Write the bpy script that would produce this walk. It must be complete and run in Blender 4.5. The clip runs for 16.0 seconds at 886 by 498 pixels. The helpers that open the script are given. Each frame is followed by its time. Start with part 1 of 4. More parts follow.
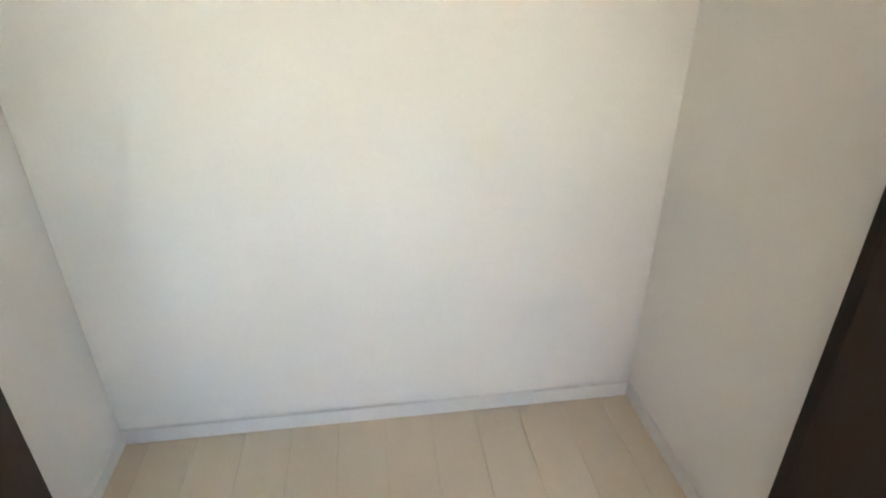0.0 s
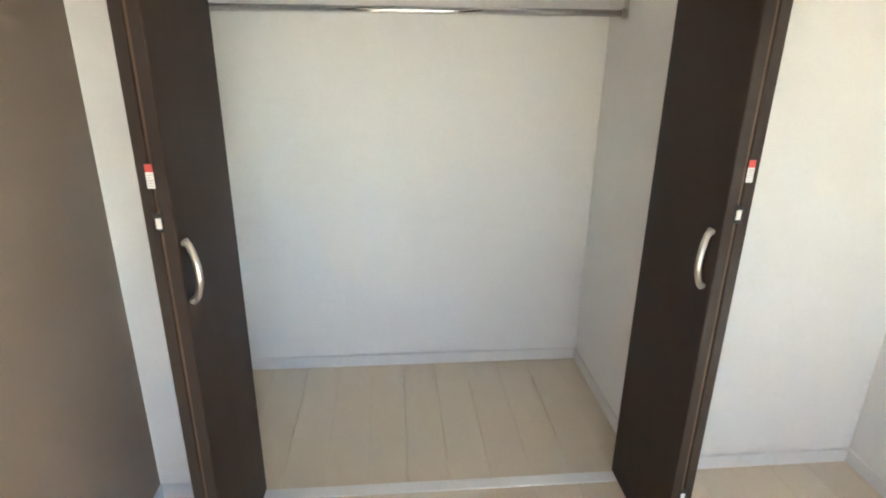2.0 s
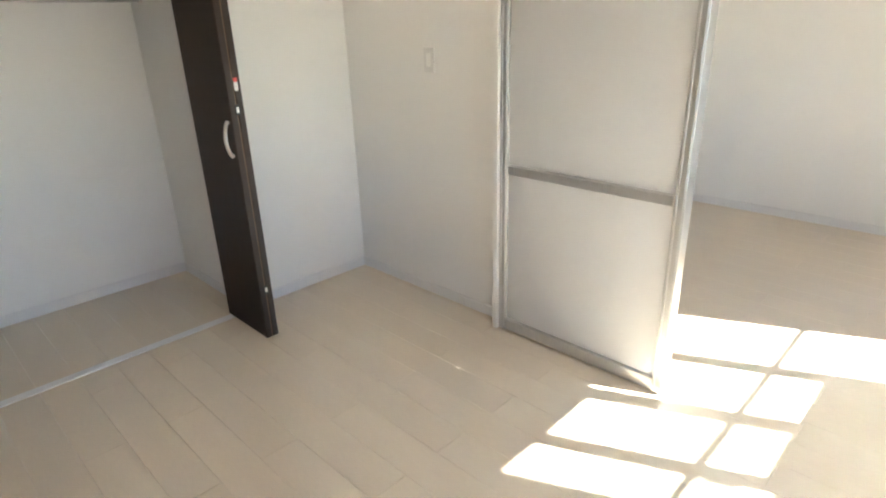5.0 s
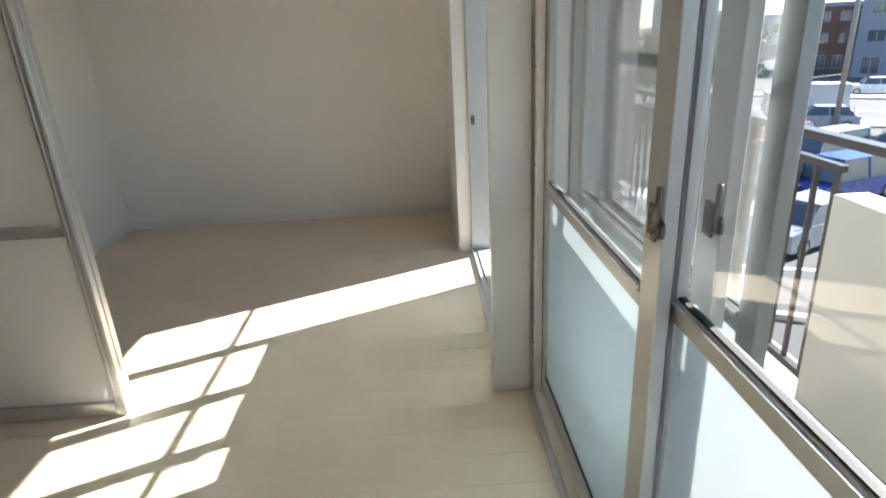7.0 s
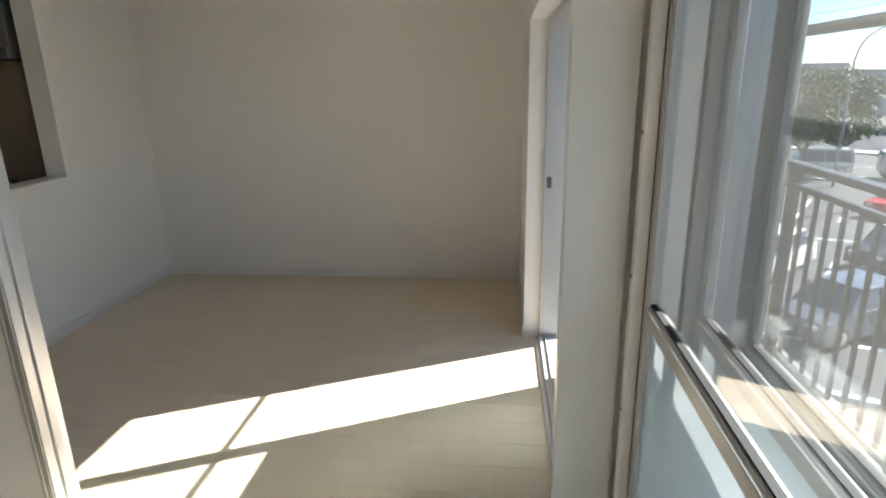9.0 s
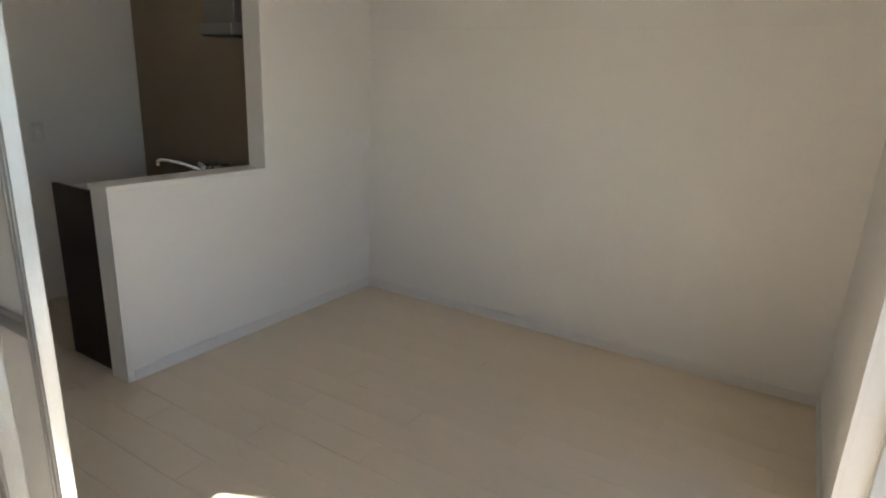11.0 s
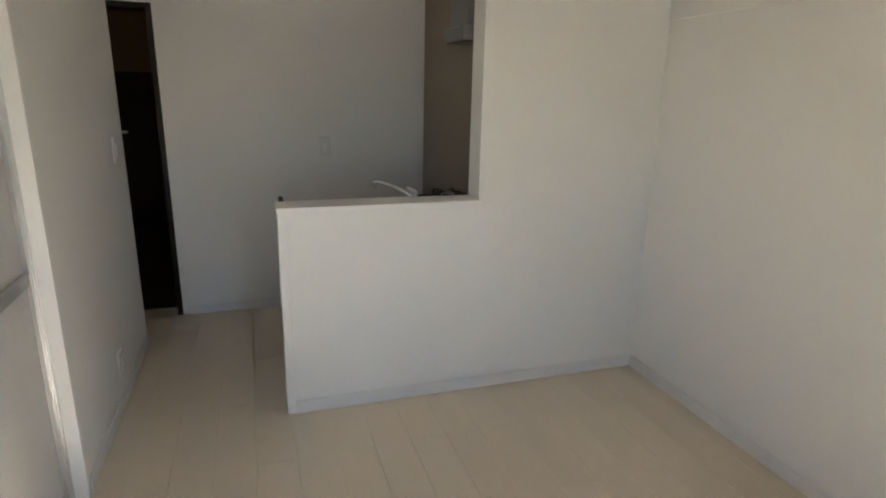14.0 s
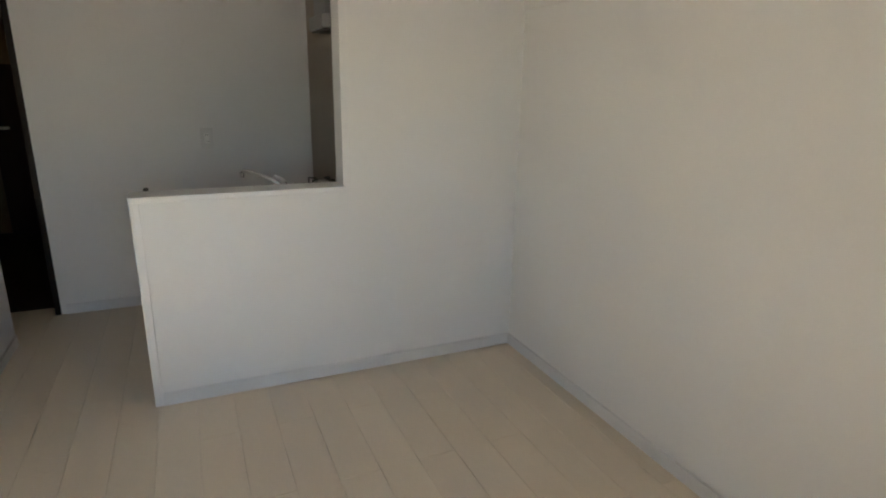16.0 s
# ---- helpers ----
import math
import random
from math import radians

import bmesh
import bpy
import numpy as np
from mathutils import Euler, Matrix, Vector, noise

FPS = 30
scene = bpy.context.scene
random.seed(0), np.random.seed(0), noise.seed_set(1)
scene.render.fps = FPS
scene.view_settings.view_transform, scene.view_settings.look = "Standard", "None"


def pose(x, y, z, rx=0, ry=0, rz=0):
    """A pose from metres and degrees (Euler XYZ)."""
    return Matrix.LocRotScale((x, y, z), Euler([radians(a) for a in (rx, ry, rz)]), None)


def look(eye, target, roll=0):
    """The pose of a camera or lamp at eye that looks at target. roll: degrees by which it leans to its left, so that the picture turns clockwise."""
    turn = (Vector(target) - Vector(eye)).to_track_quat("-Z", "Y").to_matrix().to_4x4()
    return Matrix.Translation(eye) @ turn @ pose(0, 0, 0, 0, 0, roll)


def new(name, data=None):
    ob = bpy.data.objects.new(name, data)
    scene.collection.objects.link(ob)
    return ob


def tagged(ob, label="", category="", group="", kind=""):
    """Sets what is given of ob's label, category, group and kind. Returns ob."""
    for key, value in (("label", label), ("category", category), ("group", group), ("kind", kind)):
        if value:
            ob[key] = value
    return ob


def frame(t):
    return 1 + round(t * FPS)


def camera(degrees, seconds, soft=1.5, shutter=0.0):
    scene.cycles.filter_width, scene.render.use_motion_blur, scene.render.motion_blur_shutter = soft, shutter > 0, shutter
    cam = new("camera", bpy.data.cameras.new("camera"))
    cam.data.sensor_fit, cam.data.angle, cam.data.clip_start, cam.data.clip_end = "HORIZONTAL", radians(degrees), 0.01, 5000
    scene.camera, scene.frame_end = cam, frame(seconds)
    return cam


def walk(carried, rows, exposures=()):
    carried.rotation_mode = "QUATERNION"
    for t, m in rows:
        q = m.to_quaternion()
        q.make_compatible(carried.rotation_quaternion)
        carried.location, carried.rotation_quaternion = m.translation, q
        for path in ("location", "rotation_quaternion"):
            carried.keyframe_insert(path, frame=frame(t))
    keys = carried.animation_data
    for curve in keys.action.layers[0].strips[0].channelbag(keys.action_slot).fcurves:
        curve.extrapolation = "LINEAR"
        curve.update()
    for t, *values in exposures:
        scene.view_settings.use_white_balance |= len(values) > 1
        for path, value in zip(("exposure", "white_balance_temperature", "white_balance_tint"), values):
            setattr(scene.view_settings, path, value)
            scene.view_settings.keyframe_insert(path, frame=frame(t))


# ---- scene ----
# ---- camera and walk ----
EXPOSURES = [(0.0, 4.88, 6550, 12), (1.0, 4.8, 6450, 12), (2.0, 4.65, 6250, 11), (2.5, 4.48, 6250, 12), (3.2, 4.52, 6250, 12), (5.3, 3.91, 6250, 12), (5.7, 3.58, 6250, 12), (6.5, 2.92, 6200, 10), (7.0, 2.66, 6200, 9), (9.0, 2.49, 6250, 10), (9.7, 2.49, 6250, 10), (11.8, 3.1, 6550, 14), (13.0, 3.2, 6450, 13), (15.0, 3.2, 6450, 12), (16.0, 3.08, 6450, 12)]

cam = camera(75.1, 16.0, soft=2.0)
PATH = [
    (0, (-1.765, -0.464, 1.413), (-1.539, 1.289, 0.478), -0.4),
    (0.5, (-1.750, -0.743, 1.392), (-1.564, 1.025, 0.475), 0.1),
    (1, (-1.806, -0.992, 1.398), (-1.573, 0.774, 0.489), 2.5),
    (1.5, (-1.856, -1.235, 1.433), (-1.633, 0.541, 0.540), 1.9),
    (2, (-1.817, -1.451, 1.515), (-1.645, 0.415, 0.817), 0.7),
    (2.5, (-1.889, -1.655, 1.572), (-1.590, 0.260, 1.079), 0.3),
    (3, (-1.964, -1.856, 1.604), (-1.641, 0.064, 1.147), -0.3),
    (3.2, (-1.965, -1.943, 1.591), (-1.648, -0.036, 1.078), 0.6),
    (5.3, (-2.271, -2.742, 1.434), (-0.743, -1.7, 0.673), -0.2),
    (5.4, (-2.298, -2.793, 1.43), (-0.703, -1.856, 0.668), 0.3),
    (5.5, (-2.281, -2.824, 1.442), (-0.636, -1.985, 0.674), -0.2),
    (6, (-2.259, -2.988, 1.44), (-0.456, -2.576, 0.68), -1.7),
    (6.5, (-2.267, -3.074, 1.432), (-0.412, -2.987, 0.69), -2.5),
    (7, (-2.264, -3.117, 1.439), (-0.391, -3.172, 0.739), -3.0),
    (7.5, (-2.204, -3.13, 1.452), (-0.315, -3.181, 0.797), -1.8),
    (8, (-2.042, -3.135, 1.45), (-0.151, -3.25, 0.807), -2.0),
    (8.5, (-1.835, -3.159, 1.466), (0.094, -3.187, 0.937), -3.1),
    (9, (-1.571, -3.216, 1.442), (0.337, -3.013, 0.876), -1.1),
    (9.5, (-1.313, -3.25, 1.418), (0.549, -2.844, 0.814), -0.6),
    (9.7, (-1.211, -3.233, 1.406), (0.643, -2.792, 0.799), -0.3),
    (11.8, (-0.216, -2.985, 1.391), (1.201, -1.682, 0.851), 0.3),
    (12, (-0.165, -2.967, 1.341), (1.204, -1.613, 0.799), -1.1),
    (12.5, (0.075, -2.95, 1.404), (1.128, -1.329, 0.89), 0.1),
    (13, (0.287, -2.936, 1.398), (1.111, -1.198, 0.85), 0.2),
    (13.5, (0.529, -2.854, 1.418), (1.274, -1.066, 0.919), 1.2),
    (14, (0.697, -2.939, 1.396), (1.304, -1.112, 0.856), 1.3),
    (14.5, (0.811, -3.059, 1.372), (1.367, -1.251, 0.724), 0.0),
    (15, (0.852, -3.079, 1.37), (1.399, -1.265, 0.731), -0.1),
    (15.5, (0.888, -3.112, 1.365), (1.456, -1.287, 0.776), -0.8),
    (16, (0.997, -3.129, 1.368), (1.783, -1.373, 0.818), 1.0),
]
walk(cam, [(t, look(e, g, r)) for t, e, g, r in PATH], EXPOSURES)

# ---- world, sun and exposure ----
SUN_FROM = Vector((0.42 * 0.806, -0.907 * 0.806, 0.592))
world = bpy.data.worlds.new("sky")
scene.world = world
world.use_nodes = True
wn = world.node_tree.nodes
sky = wn.new("ShaderNodeTexSky")
sky.sky_type = "NISHITA"
sky.sun_disc = False
sky.sun_elevation = radians(36.3)
sky.sun_rotation = radians(155.2)
sky.dust_density, sky.air_density, sky.ozone_density = 0.0, 0.9, 3.5
wn["Background"].inputs["Strength"].default_value = 0.055
world.node_tree.links.new(sky.outputs[0], wn["Background"].inputs["Color"])
sun = new("sun", bpy.data.lights.new("sun", "SUN"))
sun.data.energy, sun.data.angle, sun.data.color = 5.0, radians(0.5), (1.0, 0.95, 0.87)
sun.matrix_world = look(SUN_FROM * 20, (0, 0, 0))

# ---- plan, in metres ----
XW, XN, XP0, XP1, XE = -2.63, -0.10, -0.18, 0.082, 2.53      # accent wall, partition faces, east wall
YK, YN, YS, YB = 0.735, 0.20, -3.345, -3.53        # kitchen wall, closet front, living and bedroom window walls
YOUT = -3.80                                      # outer face of the window wall
CEIL = 2.38
CX0, CX1, CY = -2.615, -0.92, 1.008              # closet inside
OX0, OX1, OTOP = -2.36, -0.945, 1.985              # closet opening
JN, JS, POST = -0.965, -3.37, -0.135                           # sliding door opening
HEAD, HEAD_IN = 1.775, 1.69                                   # window heads
CNT_Y0, CNT_Y1, CNT_X0, CNT_X1, CNT_Z = -0.605, -0.48, 0.774, 1.642, 0.921
LX0, LX1 = -0.13, 1.51
LO0, LO1, YM = -0.05, 1.67, -3.62                     # outer half of the living room window
BX0, BX1 = -2.13, -0.215
KX = 1.765                                        # kitchen's east wall
GROUND = -5.6                                     # street level below the third floor

# ---- materials ----
def material(name, color, rough=0.6, metal=0.0, vary=0.06, scale=3.0, fine=60.0, bump=0.0, stretch=(1, 1, 1), spec=0.5, pieces=0.0):
    m = bpy.data.materials.new(name)
    m.use_nodes = True
    n, l = m.node_tree.nodes, m.node_tree.links
    b = n["Principled BSDF"]
    b.inputs["Roughness"].default_value, b.inputs["Metallic"].default_value = rough, metal
    b.inputs["Specular IOR Level"].default_value = spec
    tc, mp = n.new("ShaderNodeTexCoord"), n.new("ShaderNodeMapping")
    mp.inputs["Scale"].default_value = stretch
    l.new(tc.outputs["Object"], mp.inputs["Vector"])
    big, small = n.new("ShaderNodeTexNoise"), n.new("ShaderNodeTexNoise")
    for node, s, d in ((big, scale, 3), (small, fine, 4)):
        node.inputs["Scale"].default_value, node.inputs["Detail"].default_value = s, d
        l.new(mp.outputs[0], node.inputs["Vector"])
    add = n.new("ShaderNodeMath")
    add.operation = "ADD"
    l.new(big.outputs["Fac"], add.inputs[0])
    l.new(small.outputs["Fac"], add.inputs[1])
    total = add.outputs[0]
    if pieces:
        info, mul = n.new("ShaderNodeObjectInfo"), n.new("ShaderNodeMath")
        mul.operation = "MULTIPLY_ADD"
        l.new(info.outputs["Random"], mul.inputs[0])
        mul.inputs[1].default_value = pieces
        l.new(total, mul.inputs[2])
        total = mul.outputs[0]
    ramp = n.new("ShaderNodeMapRange")
    ramp.inputs["From Min"].default_value, ramp.inputs["From Max"].default_value = 0.6, 1.4 + pieces
    ramp.inputs["To Min"].default_value, ramp.inputs["To Max"].default_value = 1 - vary, 1 + vary
    l.new(total, ramp.inputs["Value"])
    mix = n.new("ShaderNodeVectorMath")
    mix.operation = "SCALE"
    mix.inputs[0].default_value = color
    l.new(ramp.outputs[0], mix.inputs["Scale"])
    l.new(mix.outputs[0], b.inputs["Base Color"])
    rr = n.new("ShaderNodeMapRange")
    rr.inputs["To Min"].default_value, rr.inputs["To Max"].default_value = max(0.02, rough - 0.08), min(1, rough + 0.08)
    l.new(big.outputs["Fac"], rr.inputs["Value"])
    l.new(rr.outputs[0], b.inputs["Roughness"])
    if bump:
        bp = n.new("ShaderNodeBump")
        bp.inputs["Strength"].default_value, bp.inputs["Distance"].default_value = bump, 0.002
        l.new(small.outputs["Fac"], bp.inputs["Height"])
        l.new(bp.outputs[0], b.inputs["Normal"])
    return m


def clear_glass(name, tint=(0.975, 0.985, 0.985)):
    m = bpy.data.materials.new(name)
    m.use_nodes = True
    n, l = m.node_tree.nodes, m.node_tree.links
    out = n["Material Output"]
    n.remove(n["Principled BSDF"])
    tr, gl, lw, pw, mr, mx = (n.new(k) for k in ("ShaderNodeBsdfTransparent", "ShaderNodeBsdfGlossy", "ShaderNodeLayerWeight", "ShaderNodeMath", "ShaderNodeMapRange", "ShaderNodeMixShader"))
    tr.inputs["Color"].default_value = (*tint, 1)
    gl.inputs["Roughness"].default_value = 0.02
    lw.inputs["Blend"].default_value = 0.5
    pw.operation = "POWER"
    pw.inputs[1].default_value = 4.0
    mr.inputs["To Min"].default_value, mr.inputs["To Max"].default_value = 0.03, 0.9
    l.new(lw.outputs["Facing"], pw.inputs[0])
    l.new(pw.outputs[0], mr.inputs["Value"])
    l.new(mr.outputs[0], mx.inputs[0])
    l.new(tr.outputs[0], mx.inputs[1])
    l.new(gl.outputs[0], mx.inputs[2])
    l.new(mx.outputs[0], out.inputs["Surface"])
    return m


def dusty_glass(name, dust):
    m = clear_glass(name)
    n, l = m.node_tree.nodes, m.node_tree.links
    out = n["Material Output"]
    old = out.inputs["Surface"].links[0].from_socket
    tl, mx, noise_tex, mr = (n.new(k) for k in ("ShaderNodeBsdfTranslucent", "ShaderNodeMixShader", "ShaderNodeTexNoise", "ShaderNodeMapRange"))
    tl.inputs["Color"].default_value = (0.85, 0.82, 0.75, 1)
    noise_tex.inputs["Scale"].default_value, noise_tex.inputs["Detail"].default_value = 9, 5
    mr.inputs["To Min"].default_value, mr.inputs["To Max"].default_value = dust * 0.6, dust * 1.4
    l.new(noise_tex.outputs["Fac"], mr.inputs["Value"])
    l.new(mr.outputs[0], mx.inputs[0])
    l.new(old, mx.inputs[1])
    l.new(tl.outputs[0], mx.inputs[2])
    l.new(mx.outputs[0], out.inputs["Surface"])
    return m


def frosted(name, front, through_color, share, gloss=0.06, forward=0.0, clear=0.0):
    m = bpy.data.materials.new(name)
    m.use_nodes = True
    n, l = m.node_tree.nodes, m.node_tree.links
    out = n["Material Output"]
    n.remove(n["Principled BSDF"])
    df, tl, gl = n.new("ShaderNodeBsdfDiffuse"), n.new("ShaderNodeBsdfTranslucent"), n.new("ShaderNodeBsdfGlossy")
    noise_tex, bp = n.new("ShaderNodeTexNoise"), n.new("ShaderNodeBump")
    noise_tex.inputs["Scale"].default_value = 350
    bp.inputs["Strength"].default_value, bp.inputs["Distance"].default_value = 0.3, 0.001
    l.new(noise_tex.outputs["Fac"], bp.inputs["Height"])
    l.new(bp.outputs[0], gl.inputs["Normal"])
    df.inputs["Color"].default_value = (*front, 1)
    tl.inputs["Color"].default_value = (*through_color, 1)
    gl.inputs["Roughness"].default_value = 0.35
    a, b = n.new("ShaderNodeMixShader"), n.new("ShaderNodeMixShader")
    if forward:
        rf, fw = n.new("ShaderNodeBsdfRefraction"), n.new("ShaderNodeMixShader")
        rf.inputs["Color"].default_value = (*through_color, 1)
        rf.inputs["Roughness"].default_value, rf.inputs["IOR"].default_value = 0.55, 1.22
        fw.inputs[0].default_value = forward
        l.new(tl.outputs[0], fw.inputs[1])
        l.new(rf.outputs[0], fw.inputs[2])
        tl = fw
    a.inputs[0].default_value, b.inputs[0].default_value = share, gloss
    l.new(df.outputs[0], a.inputs[1])
    l.new(tl.outputs[0], a.inputs[2])
    l.new(a.outputs[0], b.inputs[1])
    l.new(gl.outputs[0], b.inputs[2])
    if clear:
        tr, c = n.new("ShaderNodeBsdfTransparent"), n.new("ShaderNodeMixShader")
        tr.inputs["Color"].default_value = (0.95, 0.955, 0.955, 1)
        c.inputs[0].default_value = clear
        l.new(b.outputs[0], c.inputs[1])
        l.new(tr.outputs[0], c.inputs[2])
        b = c
    l.new(b.outputs[0], out.inputs["Surface"])
    return m


M_WALL = material("white_wallpaper", (0.80, 0.79, 0.765), 0.75, vary=0.025, scale=1.2, fine=420, bump=0.25)
M_TAUPE = material("taupe_wallpaper", (0.30, 0.235, 0.185), 0.7, vary=0.06, scale=1.5, fine=380, bump=0.3)
M_PANEL = material("brown_kitchen_panel", (0.26, 0.205, 0.14), 0.45, vary=0.08, scale=1.5, fine=60)
M_CEIL = material("ceiling_paper", (0.86, 0.85, 0.83), 0.8, vary=0.02, fine=400, bump=0.2)
M_TRIM = material("white_trim", (0.80, 0.79, 0.77), 0.4, vary=0.02, fine=90)
M_PLANK = material("cream_plank", (0.70, 0.60, 0.465), 0.30, vary=0.05, scale=1.6, fine=38, bump=0.06, stretch=(6, 0.7, 6), pieces=0.14)
M_GAP = material("plank_gap", (0.53, 0.44, 0.325), 0.8)
M_DARK = material("dark_walnut_laminate", (0.033, 0.021, 0.016), 0.5, spec=0.16, vary=0.22, scale=2.0, fine=30, bump=0.05, stretch=(8, 8, 0.5))
M_EDGE = material("brown_edge_band", (0.032, 0.022, 0.017), 0.45, spec=0.35, vary=0.1, fine=40, stretch=(1, 1, 0.2))
M_COPPER = material("edge_bead", (0.11, 0.065, 0.038), 0.35, vary=0.1)
M_STEEL = material("satin_nickel", (0.62, 0.59, 0.54), 0.3, 1.0, vary=0.04, fine=200)
M_LOCK = material("worn_lock_metal", (0.15, 0.143, 0.132), 0.38, 0.9, vary=0.15, fine=80)
M_CHROME = material("chrome", (0.8, 0.8, 0.8), 0.2, 1.0, vary=0.02)
M_ALU = material("anodised_aluminium", (0.60, 0.60, 0.595), 0.34, 0.85, vary=0.05, scale=2, fine=150, stretch=(1, 1, 0.1))
M_ALUW = material("pale_aluminium", (0.52, 0.53, 0.53), 0.40, 0.4, vary=0.06, scale=2, fine=120, stretch=(1, 1, 0.2))
# darker copy of the pale aluminium: backlit sash's shade put into its colour
M_ALUD = material("shaded_grey_aluminium", (0.24, 0.25, 0.25), 0.42, 0.6, vary=0.10, scale=2, fine=90, stretch=(1, 1, 0.2))
M_BASE = material("baseboard_vinyl", (0.745, 0.735, 0.72), 0.45, vary=0.03, scale=2, fine=90)
M_RUBBER = material("black_gasket", (0.025, 0.025, 0.025), 0.7)
M_GLASS = clear_glass("clear_glass")
M_DUSTY = dusty_glass("dusty_glass", 0.027)
M_FROST = frosted("frosted_glass", (0.66, 0.74, 0.76), (0.925, 0.965, 0.975), 0.93, 0.05, 0.90)
M_ACRYL = frosted("frosted_acrylic", (0.86, 0.86, 0.855), (0.93, 0.93, 0.93), 0.62, 0.10)
M_BLACK = material("black_plastic", (0.02, 0.02, 0.02), 0.5)
M_WHITEP = material("white_plastic", (0.82, 0.81, 0.78), 0.35, vary=0.02)
M_PLATE = material("cover_plate_plastic", (0.71, 0.70, 0.68), 0.4, vary=0.02)
M_RED = material("red_print", (0.65, 0.08, 0.07), 0.5)
M_PAPER = material("white_sticker", (0.85, 0.83, 0.82), 0.5)
M_GREY = material("grey_print", (0.45, 0.45, 0.43), 0.6)
M_SINK = material("stainless_worktop", (0.60, 0.60, 0.59), 0.3, 1.0, vary=0.05, fine=150, stretch=(0.2, 3, 1))
M_HOOD = material("hood_silver_paint", (0.26, 0.26, 0.255), 0.4, 0.6, vary=0.04)
M_HOODK = material("hood_filter_black", (0.03, 0.03, 0.03), 0.5)
M_BRONZE = material("dark_bronze_rail", (0.045, 0.036, 0.032), 0.4, 0.3, vary=0.12)
M_CONC = material("balcony_concrete", (0.30, 0.295, 0.28), 0.85, vary=0.12, scale=2.5, fine=40, bump=0.3)
M_CREAM = material("cream_render", (0.40, 0.375, 0.33), 0.85, vary=0.08, scale=2, fine=90, bump=0.3)
M_ASPH = material("asphalt", (0.055, 0.055, 0.058), 0.9, vary=0.18, scale=0.15, fine=4)
M_LINE = material("road_paint", (0.75, 0.75, 0.72), 0.7, vary=0.12, fine=5)
M_PAVE = material("pavement_concrete", (0.36, 0.35, 0.33), 0.85, vary=0.12, scale=0.3, fine=5)


# ---- mesh helpers ----
def box(bm, x0, x1, y0, y1, z0, z1, bevel=0.0, segments=1):
    made = bmesh.ops.create_cube(bm, size=1)
    bmesh.ops.scale(bm, verts=made["verts"], vec=(x1 - x0, y1 - y0, z1 - z0))
    bmesh.ops.translate(bm, verts=made["verts"], vec=((x0 + x1) / 2, (y0 + y1) / 2, (z0 + z1) / 2))
    if bevel:
        edges = list({e for v in made["verts"] for e in v.link_edges})
        bmesh.ops.bevel(bm, geom=edges, offset=bevel, segments=segments, affect="EDGES", profile=0.5)


def rod(bm, a, b, r, sides=12, r2=None):
    a, b = Vector(a), Vector(b)
    made = bmesh.ops.create_cone(bm, cap_ends=True, segments=sides, radius1=r, radius2=r if r2 is None else r2, depth=(b - a).length)
    turn = (b - a).to_track_quat("Z", "Y").to_matrix().to_4x4()
    bmesh.ops.transform(bm, matrix=Matrix.Translation((a + b) / 2) @ turn, verts=made["verts"])


def tube(bm, points, r, sides=10):
    """A bent tube through the points, with rounded joints."""
    rings = []
    pts = [Vector(p) for p in points]
    for i, p in enumerate(pts):
        d = (pts[min(i + 1, len(pts) - 1)] - pts[max(i - 1, 0)]).normalized()
        side = d.cross(Vector((0.3, 0.5, 0.81))).normalized()
        up = side.cross(d)
        rr = r[i] if isinstance(r, (list, tuple)) else r
        rings.append([bm.verts.new(p + rr * (math.cos(k) * side + math.sin(k) * up)) for k in (2 * math.pi * j / sides for j in range(sides))])
    for a, b in zip(rings, rings[1:]):
        for j in range(sides):
            bm.faces.new((a[j], a[(j + 1) % sides], b[(j + 1) % sides], b[j]))
    bm.faces.new(rings[0])
    bm.faces.new(rings[-1][::-1])


def part(name, bm, mat, parent=None, label="", smooth=False):
    """Links a bmesh as one mesh object under a thing or a part."""
    bmesh.ops.recalc_face_normals(bm, faces=bm.faces)
    me = bpy.data.meshes.new(name)
    bm.to_mesh(me)
    bm.free()
    me.materials.append(mat)
    if smooth:
        for p in me.polygons:
            p.use_smooth = True
    ob = new(name, me)
    if parent is not None:
        ob.parent = parent
    if label:
        ob["label"] = label
    return ob


def boxes(name, rows, mat, parent=None, label="", bevel=0.0):
    bm = bmesh.new()
    for r in rows:
        box(bm, *r, bevel=bevel)
    return part(name, bm, mat, parent, label)


def thing(name, m, label, category, group="", kind=""):
    ob = new(name)
    ob.empty_display_size = 0.1
    ob.matrix_basis = m
    return tagged(ob, label, category, group, kind)


def structure(name, rows, mat, label, category, bevel=0.0):
    return tagged(boxes(name, rows, mat, bevel=bevel), label, category, kind="structure")


# ---- walls, floor base and ceiling ----
structure("floor", [(XW - 0.15, XE + 0.15, YOUT, YK + 0.15, -0.22, -0.0125), (XW - 0.15, CX1 + 0.08, YK + 0.15, CY + 0.12, -0.22, -0.0125)], M_GAP, "cream wood plank floor running through all rooms", "floor")
structure("ceiling", [(XW - 0.15, XE + 0.15, YOUT, YK + 0.15, CEIL, CEIL + 0.18), (XW - 0.15, CX1 + 0.08, YK + 0.15, CY + 0.12, CEIL, CEIL + 0.18)], M_CEIL, "white papered ceiling over all rooms", "ceiling")
structure("wall_west", [(XW - 0.15, XW, YOUT, CY + 0.12, -0.012, CEIL)], M_TAUPE, "taupe accent wallpaper wall beside the closet", "wall")
structure("beam", [(XW, XW + 0.13, YB, YN, 1.81, CEIL)], M_WALL, "white papered ceiling beam above the taupe wall", "beam")
